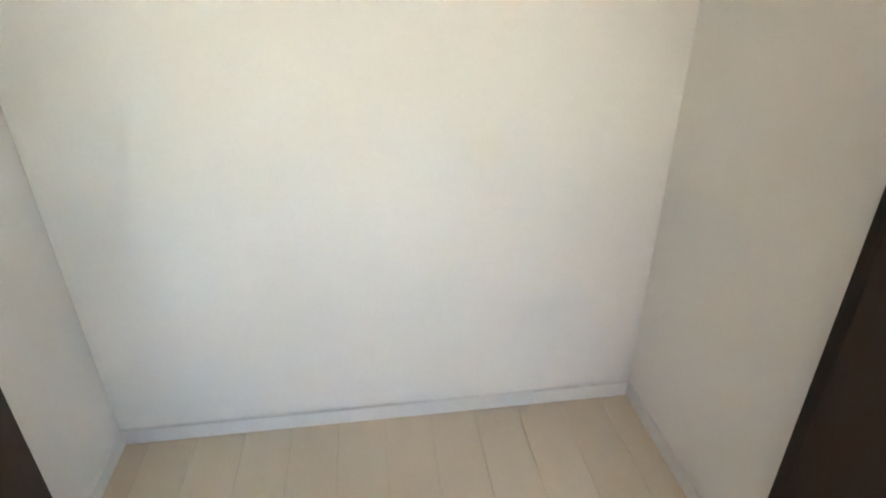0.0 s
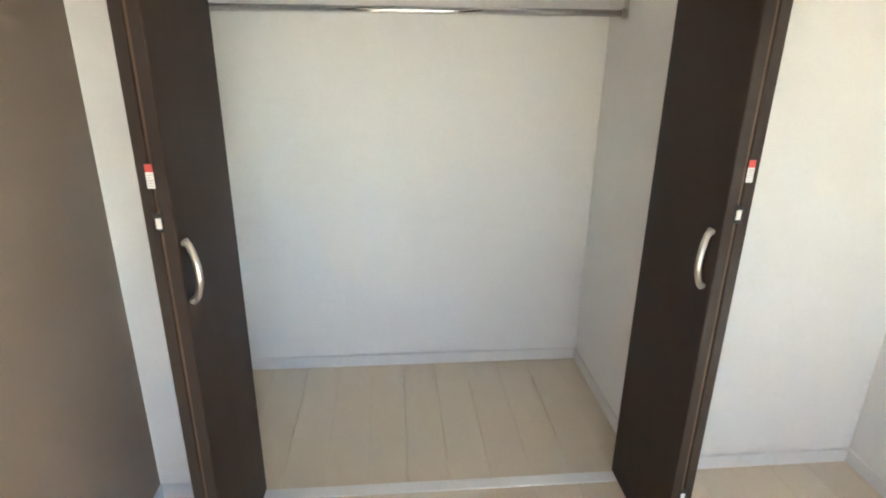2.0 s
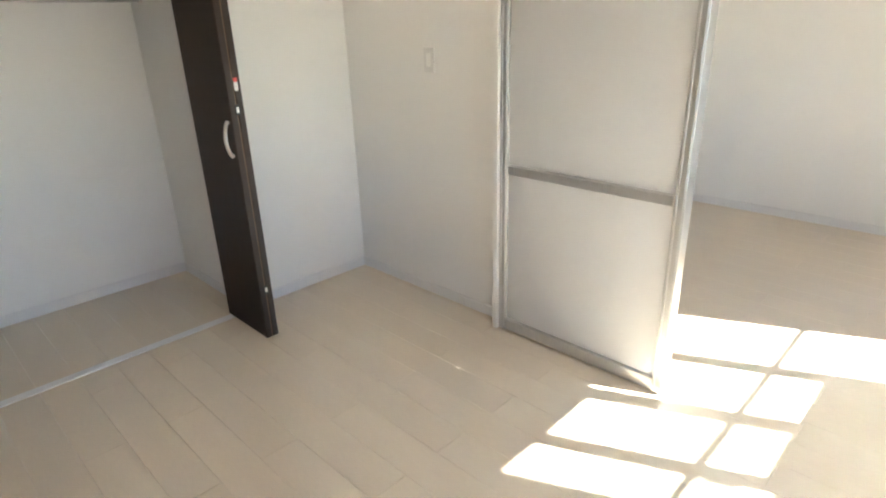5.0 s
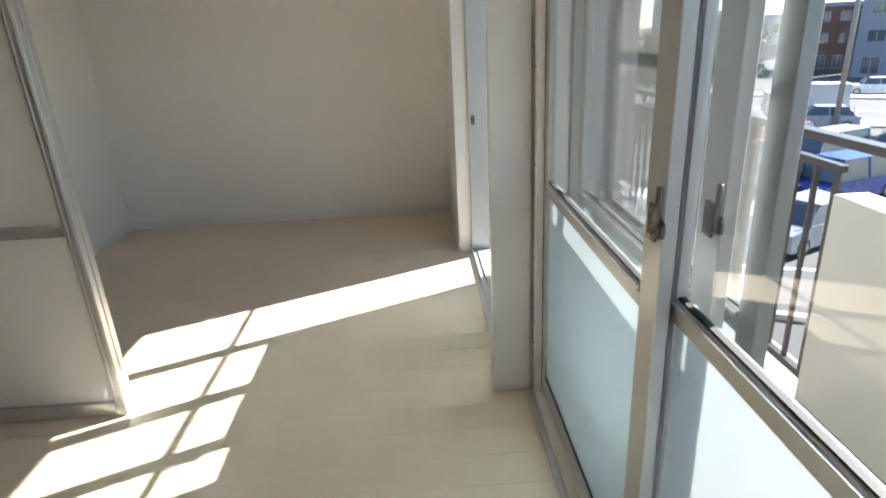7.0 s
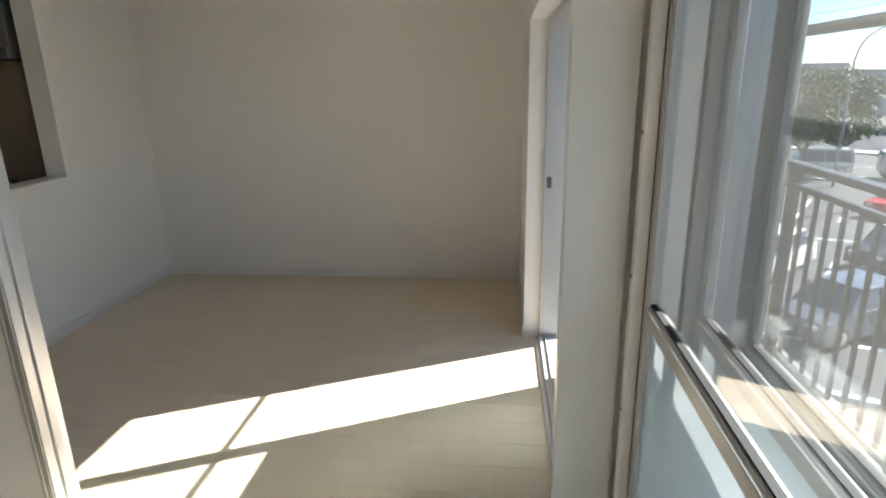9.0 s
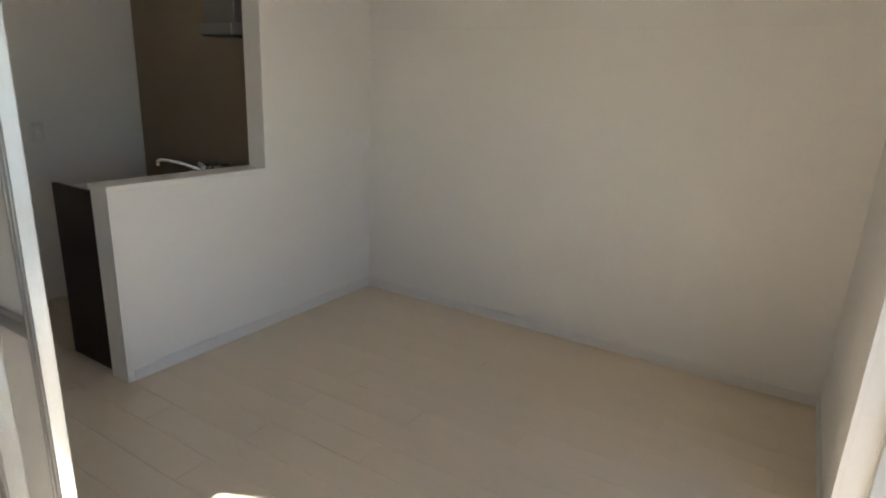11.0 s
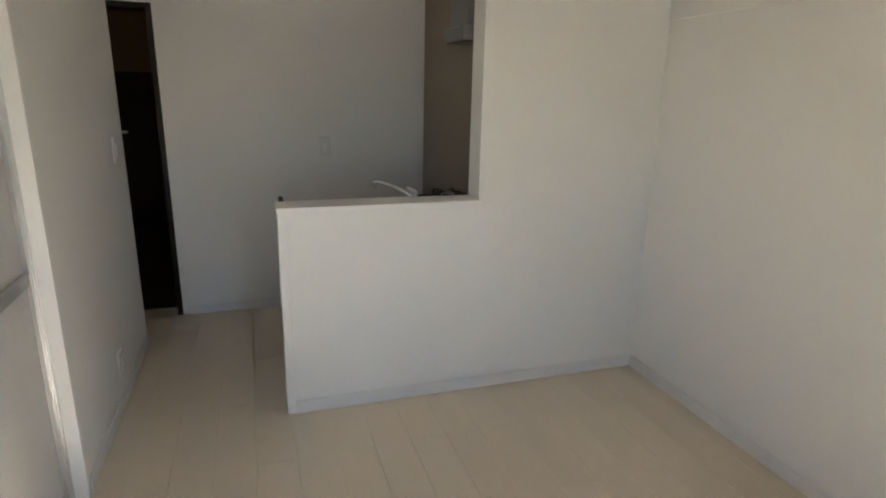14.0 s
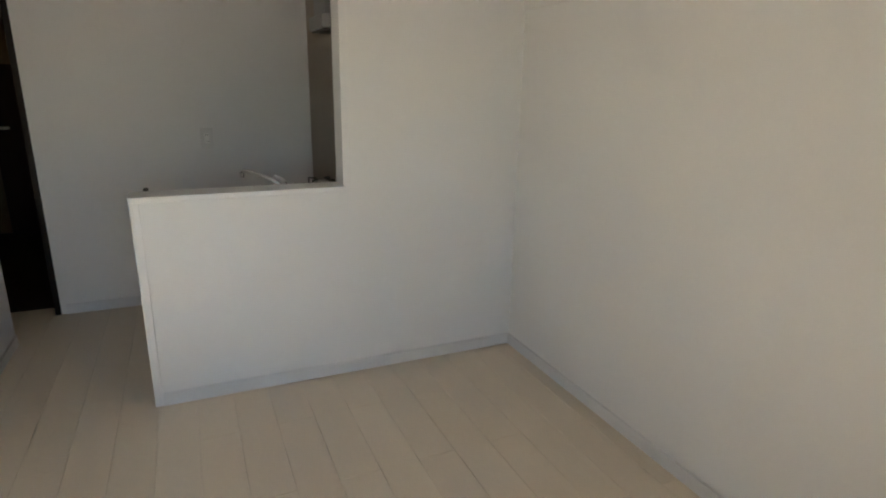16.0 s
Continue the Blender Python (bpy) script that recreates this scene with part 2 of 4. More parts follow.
structure("wall_east", [(XE, XE + 0.15, YOUT, YK + 0.15, -0.012, CEIL)], M_WALL, "white papered end wall of the living room", "wall")
structure("beam_east", [(XE - 0.008, XE, YS, CNT_Y0, 1.71, CEIL)], M_WALL, "shallow white papered beam over the end wall", "beam")
structure("wall_closet_front", [(XW, OX0, YN, YN + 0.09, -0.012, CEIL), (OX1, XN, YN, YN + 0.09, -0.012, CEIL), (OX0, OX1, YN, YN + 0.09, OTOP, CEIL)],
          M_WALL, "white papered wall with the closet opening", "wall")
structure("wall_closet_back", [(XW, CX1 + 0.08, CY, CY + 0.12, -0.012, CEIL)], M_WALL, "white papered closet back wall", "wall")
structure("wall_closet_side", [(XW, CX0, YN + 0.09, CY, -0.012, CEIL), (CX1, CX1 + 0.08, YN + 0.09, CY, -0.012, CEIL)], M_WALL, "white papered closet side walls", "wall")
structure("wall_partition", [(XN, XP1, JN, 0.34, -0.012, CEIL), (XP0, XP1, YS + 0.001, JN, 2.0, CEIL), (XP0 + 0.02, POST, -3.398, JS, -0.012, CEIL), (XP0 + 0.02, LX0 - 0.002, YB - 0.05, -3.398, -0.012, CEIL)],
          M_WALL, "white papered partition between bedroom and living room", "wall")
structure("wall_hall", [(CX1 + 0.08, XN, YN + 0.091, 0.34, -0.012, CEIL)], M_WALL, "white papered wall of the small hall", "wall")
DX0, DX1 = -0.56, 0.225
structure("wall_north", [(CX1 + 0.08, DX0, YK, YK + 0.15, -0.012, CEIL), (DX0, DX1, YK, YK + 0.15, 1.80, CEIL), (DX1, XE, YK, YK + 0.15, -0.012, CEIL)],
          M_WALL, "white papered kitchen wall with a doorway", "wall")
structure("wall_kitchen_side", [(KX, XE, CNT_Y1 + 0.002, YK, -0.012, CEIL)], M_PANEL, "brown kitchen panel wall beside the stove", "wall")
structure("wall_counter", [(CNT_X0 + 0.012, CNT_X1, CNT_Y0, CNT_Y1, -0.012, CNT_Z - 0.025), (CNT_X1, XE, CNT_Y0, CNT_Y1, -0.012, CEIL)],
          M_WALL, "white papered half wall in front of the kitchen", "wall")
structure("wall_south", [
    (LX1, XE, YM, YS, -0.012, CEIL), (LO1, XE, YOUT, YM, -0.012, CEIL), (POST + 0.001, LX1, YM, YS, HEAD_IN + 0.03, CEIL), (LO0, LO1, YOUT, YM, HEAD + 0.03, CEIL), (LX0, LO1, YOUT, -3.499, -0.2, -0.002),
    (BX1 + 0.027, LO0, YOUT, YB - 0.05, -0.012, CEIL), (BX0, BX1 + 0.025, YOUT, YB, HEAD + 0.03, CEIL), (BX0, BX1, YOUT, YB, -0.2, 0.0), (XW, BX0, YOUT, YB, -0.012, CEIL)],
    M_WALL, "white papered window wall", "wall")

# counter cap, trims and skirting
structure("counter_cap", [(CNT_X0 - 0.004, CNT_X1, CNT_Y0 - 0.012, CNT_Y1 + 0.01, CNT_Z - 0.025, CNT_Z)], M_TRIM, "white wooden cap on the kitchen half wall", "trim", 0.003)
structure("counter_end_trim", [(CNT_X0, CNT_X0 + 0.012, CNT_Y0 - 0.006, CNT_Y1, 0.0, CNT_Z - 0.025), (CNT_X0 + 0.012, CNT_X0 + 0.034, CNT_Y0 - 0.006, CNT_Y0, 0.0, CNT_Z - 0.025)],
          M_TRIM, "white end trim on the kitchen half wall", "trim", 0.001)
structure("opening_trim", [(CNT_X1 - 0.012, CNT_X1, CNT_Y0 - 0.006, CNT_Y1, CNT_Z, 2.12), (CNT_X1, CNT_X1 + 0.022, CNT_Y0 - 0.006, CNT_Y0, CNT_Z - 0.025, 2.12)],
          M_TRIM, "white trim round the kitchen opening", "trim", 0.001)
BH, BT = 0.062, 0.009


def skirting(x0, x1, y0, y1):
    bm = bmesh.new()
    box(bm, x0, x1, y0, y1, 0.0, BH - 0.006, 0.001)
    inset = 0.003
    box(bm, x0 + (inset if x1 - x0 < 0.02 else 0), x1 - (inset if x1 - x0 < 0.02 else 0), y0 + (inset if y1 - y0 < 0.02 else 0), y1 - (inset if y1 - y0 < 0.02 else 0), BH - 0.006, BH, 0.001)
    tagged(part("baseboard", bm, M_BASE), "white moulded baseboard along the wall", "baseboard", kind="structure")


for row in [(CX0 + BT, CX1 - BT, CY - BT, CY), (CX0, CX0 + BT, YN + 0.09, CY), (CX1 - BT, CX1, YN + 0.09, CY), (OX1 + 0.02, XN - BT, YN - BT, YN), (XW + BT, OX0 - 0.02, YN - BT, YN),
            (XN - BT, XN, JN + 0.03, YN), (XW, XW + BT, YB, YN), (XP1, XP1 + BT, JN + 0.03, 0.335), (CNT_X0 + 0.034, XE - BT, CNT_Y0 - BT, CNT_Y0), (XE - BT, XE, YS, CNT_Y0),
            (LX1 + 0.03, XE - BT, YS, YS + BT), (DX1 + 0.03, 0.80, YK - BT, YK)]:
    skirting(*row)

# ---- sliding door set between the rooms ----
def casing(name, rows, label):
    return structure(name, rows, M_TRIM, label, "door frame", 0.002)


casing("door_frame_sliding", [(XP0 - 0.006, XP1 + 0.006, JN - 0.004, JN + 0.026, 0.0, 2.02), (XP0 - 0.006, XP1 + 0.006, JS - 0.02, JN - 0.004, 1.985, 2.02),
                              (XP0 - 0.004, XP0 + 0.018, JS - 0.15, JS + 0.004, 0.0, 2.02), (XP0 + 0.018, POST + 0.004, JS - 0.02, JS + 0.004, 0.0, 2.02)], "white frame of the sliding door opening")


def sliding_panel(x, y0, y1, knob=False):
    """A framed frosted panel, origin at the foot of its south end."""
    w, h, t = y1 - y0, 1.965, 0.034
    ob = thing("sliding_door", pose(x, y0, 0.008), "aluminium-framed sliding door with frosted acrylic panes", "sliding door", "sliding doors between the rooms")
    s = 0.042
    for a, b in ((0, s), (w - s, w)):
        bm = bmesh.new()
        box(bm, -t / 2, t / 2, a, b, 0, h, 0.002)
        c = (a + b) / 2
        for g in (-0.011, 0.011):
            box(bm, -t / 2 - 0.003, t / 2 + 0.003, c + g - 0.004, c + g + 0.004, 0.002, h - 0.002, 0.001)
        part("stile", bm, M_ALU, ob)
    for nm, z0, z1 in (("bottom_rail", 0.0, 0.062), ("mid_rail", 0.790, 0.835), ("top_rail", h - 0.06, h)):
        bm = bmesh.new()
        box(bm, -t / 2 + 0.002, t / 2 - 0.002, s, w - s, z0, z1, 0.003)
        box(bm, -t / 2 - 0.001, t / 2 + 0.001, s, w - s, z1 - 0.012, z1 - 0.004, 0.001)
        part(nm, bm, M_ALU, ob)
    for nm, z0, z1 in (("lower_pane", 0.062, 0.790), ("upper_pane", 0.835, h - 0.06)):
        bm = bmesh.new()
        box(bm, -0.003, 0.003, s, w - s, z0, z1)
        part(nm, bm, M_ACRYL, ob, "frosted acrylic pane")
    for a in (0.012, w - 0.03):
        bm = bmesh.new()
        box(bm, -0.008, 0.008, a, a + 0.018, -0.007, 0.0, 0.001)
        part("guide_shoe", bm, M_BLACK, ob)
    return ob


sliding_panel(-0.158, -1.820, -0.972)
sliding_panel(-0.106, -1.812, -0.978)
sliding_panel(0.028, -1.705, -0.972)

# ---- closet ----
structure("door_frame_closet", [(OX0 - 0.001, OX0 + 0.018, YN - 0.012, YN + 0.09, 0, OTOP), (OX1 - 0.018, OX1 + 0.001, YN - 0.012, YN + 0.09, 0, OTOP), (OX0 + 0.018, OX1 - 0.018, YN - 0.012, YN + 0.09, OTOP - 0.03, OTOP)],
          M_DARK, "dark walnut frame of the closet opening", "door frame", 0.002)
structure("threshold", [(OX0 + 0.02, OX1 - 0.02, YN - 0.048, YN + 0.002, 0.0, 0.006)], M_TRIM, "white threshold strip under the closet doors", "threshold", 0.002)


def bent_handle(parent, mirror):
    """A bowed bar handle on a door face that looks towards +x (mirror 1) or -x."""
    bm = bmesh.new()
    pts, rad = [], []
    for i in range(13):
        u = i / 12
        pts.append((mirror * (0.006 + 0.030 * math.sin(math.pi * u) ** 0.8), -0.022 * math.sin(math.pi * u), 0.155 * u))
        rad.append(0.0085 if 0 < i < 12 else 0.0075)
    tube(bm, pts, rad, 10)
    for z in (0.0, 0.143):
        box(bm, min(0, mirror * 0.012), max(0, mirror * 0.012), -0.011, 0.011, z, z + 0.012, 0.002)
    h = part("handle", bm, M_STEEL, parent, "bowed satin nickel handle", smooth=True)
    return h


def folding_door(x_face, side, turn=0.0):
    """Two leaves folded together; side 1: the visible face looks to +x."""
    leaf, th, gap, h = 0.398, 0.029, 0.006, 1.93
    ob = thing("folding_door", pose(x_face, YN - 0.004, 0.016, 0, 0, turn), "dark walnut folding closet door, folded open", "closet door", "closet doors")
    for k in range(2):
        a = -side * (k * (th + gap))
        b = a - side * th
        bm = bmesh.new()
        box(bm, min(a, b), max(a, b), -leaf, 0.0, 0, h, 0.0015)
        lf = part("leaf", bm, M_DARK, ob)
        bm = bmesh.new()
        box(bm, min(a, b) + 0.002, max(a, b) - 0.002, -leaf - 0.0025, -leaf + 0.0005, 0.001, h - 0.001, 0.0008)
        part("edge_band", bm, M_EDGE, lf, "brown edge band")
        if k == 0:
            hd = bent_handle(lf, side)
            hd.location = (0.0, -leaf + (0.032 if side < 0 else 0.022), 0.903)
    mid = -side * (th + gap / 2)
    bm = bmesh.new()
    box(bm, mid - gap / 2 + 0.0005, mid + gap / 2 - 0.0005, -leaf + 0.002, -leaf + 0.006, 0.0, h)
    part("edge_bead", bm, M_COPPER, ob, "thin copper-brown bead between the leaves")
    for z in (0.255, 1.105, 1.81):
        bm = bmesh.new()
        box(bm, mid - 0.011, mid + 0.011, -leaf - 0.006, -leaf + 0.002, z - 0.022, z + 0.022, 0.002)
        hg = part("hinge", bm, M_BLACK, ob, "black plastic hinge")
        bm = bmesh.new()
        box(bm, mid - 0.006, mid + 0.006, -leaf - 0.008, -leaf - 0.005, z - 0.012, z + 0.012, 0.001)
        part("hinge_pin", bm, M_WHITEP, hg, "white hinge pin cover")
    c = mid - side * (0.007 if side < 0 else 0.001)
    bm = bmesh.new()
    box(bm, c - 0.008, c + 0.008, -leaf - 0.0095, -leaf - 0.008, 1.185, 1.220)
    lab = part("sticker", bm, M_PAPER, ob, "white caution sticker with a red top")
    bm = bmesh.new()
    box(bm, c - 0.008, c + 0.008, -leaf - 0.0098, -leaf - 0.008, 1.220, 1.237)
    part("sticker_head", bm, M_RED, lab, "red head of the sticker")
    bm = bmesh.new()
    for i in range(5):
        box(bm, c - 0.006, c + 0.006 - 0.003 * (i % 2), -leaf - 0.0099, -leaf - 0.0094, 1.189 + i * 0.006, 1.191 + i * 0.006)
    part("sticker_print", bm, M_GREY, lab)
    return ob


folding_door(-1.031, -1)
folding_door(-2.275, 1, -2.5)

shelf = thing("closet_shelf", pose((CX0 + CX1) / 2, CY, 1.725), "white closet shelf with a deep front edge", "shelf")
W = (CX1 - CX0) / 2 - 0.001
boxes("board", [(-W, W, -0.19, 0, -0.02, 0)], M_TRIM, shelf)
boxes("front_edge", [(-W, W, -0.21, -0.188, -0.072, 0.002)], M_TRIM, shelf, bevel=0.002)
boxes("wall_cleat", [(-W, W, -0.02, -0.001, -0.07, -0.021)], M_TRIM, shelf)
boxes("label_plate", [(-0.06, 0.0, -0.2125, -0.2095, -0.052, -0.018)], M_GREY, shelf, "small grey label on the shelf edge")
pipe = thing("hanging_rail", pose((CX0 + CX1) / 2, CY - 0.175, 1.597), "chrome hanging rail under the closet shelf", "clothes rail")
bm = bmesh.new()
rod(bm, (-W + 0.004, 0, 0), (W - 0.004, 0, 0), 0.0125, 16)
part("rail", bm, M_CHROME, pipe, smooth=True)
for s in (-1, 1):
    bm = bmesh.new()
    box(bm, s * W - 0.004, s * W + 0.0, -0.02, 0.02, -0.018, 0.062, 0.001) if s > 0 else box(bm, -W, -W + 0.004, -0.02, 0.02, -0.018, 0.062, 0.001)
    rod(bm, (s * (W - 0.003), 0, 0), (s * (W - 0.02), 0, 0), 0.017, 16)
    part("bracket", bm, M_STEEL, pipe, "metal rail bracket on the wall")


# ---- windows ----
def sash(name, x0, x1, y, z0, z1, zmid, label, group, lock_at=None, west=0.058, east=0.058, glass=None, metal=M_ALUW):
    """A sliding sash with a rail, clear glass above and frosted glass below it."""
    ob = thing(name, pose((x0 + x1) / 2, y, z0), label, "window", group)
    w, h, t = (x1 - x0) / 2, z1 - z0, 0.030
    xa, xb = -w + west, w - east
    zm = zmid - z0
    for a, b in ((-w, xa), (xb, w)):
        bm = bmesh.new()
        box(bm, a, b, -t / 2, t / 2, 0, h, 0.002)
        inner = b if a < 0 else a
        box(bm, inner - 0.006, inner + 0.006, -t / 2 + 0.004, t / 2 - 0.004, 0.03, h - 0.02, 0.001)
        part("stile", bm, metal, ob)
    for nm, a, b in (("bottom_rail", 0.0, 0.075), ("mid_rail", zm - 0.05, zm), ("top_rail", h - 0.05, h)):
        bm = bmesh.new()
        box(bm, xa, xb, -t / 2 + 0.001, t / 2 - 0.001, a, b, 0.003)
        if nm == "mid_rail":
            box(bm, xa, xb, -t / 2 - 0.006, t / 2 + 0.006, b - 0.014, b - 0.004, 0.002)
        part(nm, bm, metal, ob)
    for nm, a, b, mt in (("lower_pane", 0.075, zm - 0.05, M_FROST), ("upper_pane", zm, h - 0.05, glass or M_GLASS)):
        bm = bmesh.new()
        box(bm, xa, xb, -0.0025, 0.0025, a, b)
        pane = part(nm, bm, mt, ob, "frosted glass pane" if mt is M_FROST else "clear glass pane")
        bm = bmesh.new()
        for q in ((xa, xa + 0.005, a, b), (xb - 0.005, xb, a, b), (xa, xb, a, a + 0.005), (xa, xb, b - 0.005, b)):
            box(bm, q[0], q[1], -0.007, 0.007, q[2], q[3])
        part("gasket", bm, M_RUBBER, pane, "black rubber gasket")
    if lock_at is not None:
        x, z = lock_at[0] - (x0 + x1) / 2, lock_at[1] - z0
        f = t / 2
        bm = bmesh.new()
        box(bm, x - 0.019, x + 0.019, f, f + 0.006, z - 0.036, z + 0.036, 0.002)
        lk = part("crescent_lock", bm, M_LOCK, ob, "worn metal crescent lock")
        bm = bmesh.new()
        rod(bm, (x - 0.042, f + 0.001, z), (x - 0.042, f + 0.020, z), 0.017, 16)
        box(bm, x - 0.066, x - 0.014, f + 0.004, f + 0.014, z - 0.014, z + 0.014, 0.003)
        rod(bm, (x - 0.042, f + 0.020, z), (x - 0.042, f + 0.024, z), 0.009, 12)
        part("cam", bm, M_LOCK, lk)
        bm = bmesh.new()
        tube(bm, [(x - 0.044, f + 0.014, z), (x - 0.056, f + 0.020, z + 0.016), (x - 0.064, f + 0.022, z + 0.045), (x - 0.067, f + 0.022, z + 0.088)], [0.008, 0.0075, 0.0065, 0.006], 8)
        part("lever", bm, M_LOCK, lk, smooth=True)
        for zz in (z - 0.026, z + 0.027):
            bm = bmesh.new()
            rod(bm, (x, f + 0.005, zz), (x, f + 0.0085, zz), 0.005, 10)
            part("screw", bm, M_CHROME, lk)
    return ob


def window_frame(name, x0, x1, y0, y1, head, label, mat):
    return tagged(boxes(name, [(x0 - 0.001, x0 + 0.03, y0, y1, 0.0, head), (x1 - 0.03, x1 + 0.001, y0, y1, 0.0, head), (x0 + 0.03, x1 - 0.03, y0, y1, head - 0.03, head), (x0 + 0.03, x1 - 0.03, y0, y1, 0.0, 0.028),
                               (x0 + 0.03, x1 - 0.03, y0 + 0.03, y0 + 0.034, 0.027, 0.040), (x0 + 0.03, x1 - 0.03, y1 - 0.034, y1 - 0.030, 0.027, 0.040)], mat, bevel=0.002), label, "window frame", kind="structure")


ZB = 0.034
# bedroom: inner and outer pairs, all closed
window_frame("window_1", BX0, BX1, -3.637, YB + 0.004, HEAD + 0.03, "white inner frame of the bedroom window", M_TRIM)
window_frame("window_2", BX0, BX1 + 0.025, -3.788, -3.655, HEAD + 0.03, "outer aluminium frame of the bedroom window", M_ALUW)
sash("sliding_window", -1.27, BX1 - 0.03, -3.570, ZB, HEAD, 0.925, "inner aluminium sliding window with a crescent lock", "bedroom windows", (-1.228, 1.08), 0.085, 0.028)
sash("sliding_window", BX0 + 0.03, -1.192, -3.612, ZB, HEAD, 0.925, "inner aluminium sliding window, closed", "bedroom windows")
sash("sliding_window", -1.235, BX1 - 0.006, -3.700, ZB, HEAD, 0.885, "outer aluminium sliding window with a crescent lock", "bedroom windows", (-1.19, 1.067), 0.095, 0.03)
sash("sliding_window", -1.31, -0.318, -3.752, ZB, HEAD, 0.885, "outer aluminium sliding window with dusty glass, pushed fully open", "bedroom windows", None, 0.065, 0.07, M_DUSTY, M_ALUD)
# living room: sashes pushed back, leaving the east end open
window_frame("window_3", LX0, LX1, -3.612, -3.432, HEAD_IN + 0.03, "inner frame of the living room window", M_ALUW)
window_frame("window_4", LO0, LO1, -3.77, -3.655, HEAD + 0.03, "outer frame of the living room window", M_ALUW)
sash("sliding_window", LX0 + 0.03, 0.60, -3.588, ZB, HEAD_IN, 1.02, "inner aluminium sliding window with frosted lower pane", "living room windows", None, 0.032)
sash("sliding_window", 0.15, 1.025, -3.546, ZB, HEAD_IN, 1.02, "inner aluminium sliding window pushed half open", "living room windows", (0.18, 1.07))
sash("sliding_window", LO0 + 0.03, 0.685, -3.735, ZB, HEAD, 0.95, "outer aluminium sliding window with frosted lower pane", "living room windows")
sash("sliding_window", 0.225, 1.085, -3.695, ZB, HEAD, 0.95, "outer aluminium sliding window pushed half open", "living room windows", (0.255, 1.0))
structure("window_casing", [(LX1 - 0.001, LX1 + 0.032, YS - 0.086, YS - 0.014, 0.0, HEAD_IN + 0.062), (POST + 0.005, LX1 - 0.001, YS - 0.086, YS - 0.014, HEAD_IN + 0.031, HEAD_IN + 0.062)],
          M_TRIM, "white wooden casing round the living room window", "window casing", 0.002)
structure("window_sill", [(POST + 0.006, LX1 - 0.001, -3.431, -3.410, 0.0, 0.012)], M_ALU, "low aluminium sill strip of the living room window", "sill", 0.002)
structure("window_sill_bedroom", [(BX0, BX1 - 0.002, YB + 0.005, YB + 0.03, 0.0, 0.012)], M_ALU, "low aluminium sill strip of the bedroom window", "sill", 0.002)

for z in (0.25, 0.62, 0.98, 1.32, 1.62):
    bm = bmesh.new()
    rod(bm, (BX1 - 0.012, YB + 0.003, z), (BX1 - 0.012, YB + 0.0065, z), 0.004, 10)
    part("screw", bm, M_LOCK, bpy.data.objects["window_1"])
structure("weather_strip", [(BX1 - 0.034, BX1 - 0.0305, -3.560, -3.553, 0.04, HEAD - 0.002)], M_RUBBER, "black weather strip beside the bedroom sash", "weather strip")
structure("weather_strip", [(-1.204, -1.196, -3.598, -3.584, 0.04, HEAD - 0.052)], M_RUBBER, "black pile strip between the sashes", "weather strip")
latch = thing("window_latch", pose(LX1 - 0.031, -3.46, 0.91), "small grey latch keeper on the window frame", "latch")
boxes("keeper", [(-0.010, 0.0, -0.012, 0.012, -0.03, 0.03)], M_LOCK, latch, bevel=0.003)

# ---- kitchen ----
kit = thing("kitchen_unit", pose(0.812, CNT_Y1 + 0.012, 0.0), "kitchen unit with a dark walnut end panel", "kitchen unit")
KW, KD = KX - 0.812 - 0.004, 0.36
boxes("end_panel", [(-0.012, 0.008, 0.0, 0.38, 0.0, 0.872)], M_DARK, kit, "dark walnut end panel", 0.001)
boxes("carcass", [(0.009, KW, 0.0, KD - 0.02, 0.08, 0.80)], M_WHITEP, kit)
boxes("plinth", [(0.009, KW, 0.0, KD - 0.07, 0.0, 0.079)], M_BLACK, kit)
for i in range(3):
    a, b = 0.012 + i * (KW - 0.012) / 3, 0.012 + (i + 1) * (KW - 0.012) / 3
    d = boxes("door", [(a + 0.002, b - 0.002, KD - 0.019, KD, 0.085, 0.795)], M_DARK, kit, "dark walnut cabinet door", 0.001)
    boxes("door_pull", [(a + 0.05, b - 0.05, KD, KD + 0.016, 0.755, 0.770)], M_STEEL, d, "", 0.002)
boxes("worktop", [(0.009, 0.12, 0.0, KD + 0.012, 0.81, 0.85), (0.12, 0.62, 0.0, 0.10, 0.81, 0.85), (0.12, 0.62, 0.33, KD + 0.012, 0.81, 0.85), (0.62, KW, 0.0, KD + 0.012, 0.81, 0.85), (0.009, KW, 0.0, 0.012, 0.85, 0.885)],
      M_SINK, kit, "stainless steel worktop with a raised back edge")
boxes("sink_bowl", [(0.12, 0.62, 0.10, 0.33, 0.66, 0.664), (0.12, 0.123, 0.10, 0.33, 0.664, 0.849), (0.617, 0.62, 0.10, 0.33, 0.664, 0.849), (0.123, 0.617, 0.10, 0.103, 0.664, 0.849), (0.123, 0.617, 0.327, 0.33, 0.664, 0.849)], M_SINK, kit, "stainless sink bowl")
tap = thing("kitchen_tap", pose(1.40, -0.40, 0.85), "chrome single-lever kitchen tap with a long spout", "tap")
bm = bmesh.new()
rod(bm, (0, 0, 0), (0, 0, 0.055), 0.022, 20)
rod(bm, (0, 0, 0.055), (0, 0, 0.072), 0.020, 20, 0.012)
part("body", bm, M_CHROME, tap, smooth=False)
bm = bmesh.new()
tube(bm, [(0, 0, 0.045), (-0.03, 0.025, 0.068), (-0.08, 0.066, 0.092), (-0.13, 0.108, 0.107), (-0.158, 0.131, 0.110), (-0.166, 0.138, 0.104), (-0.167, 0.139, 0.080)], 0.0095, 12)
part("spout", bm, M_CHROME, tap, smooth=True)
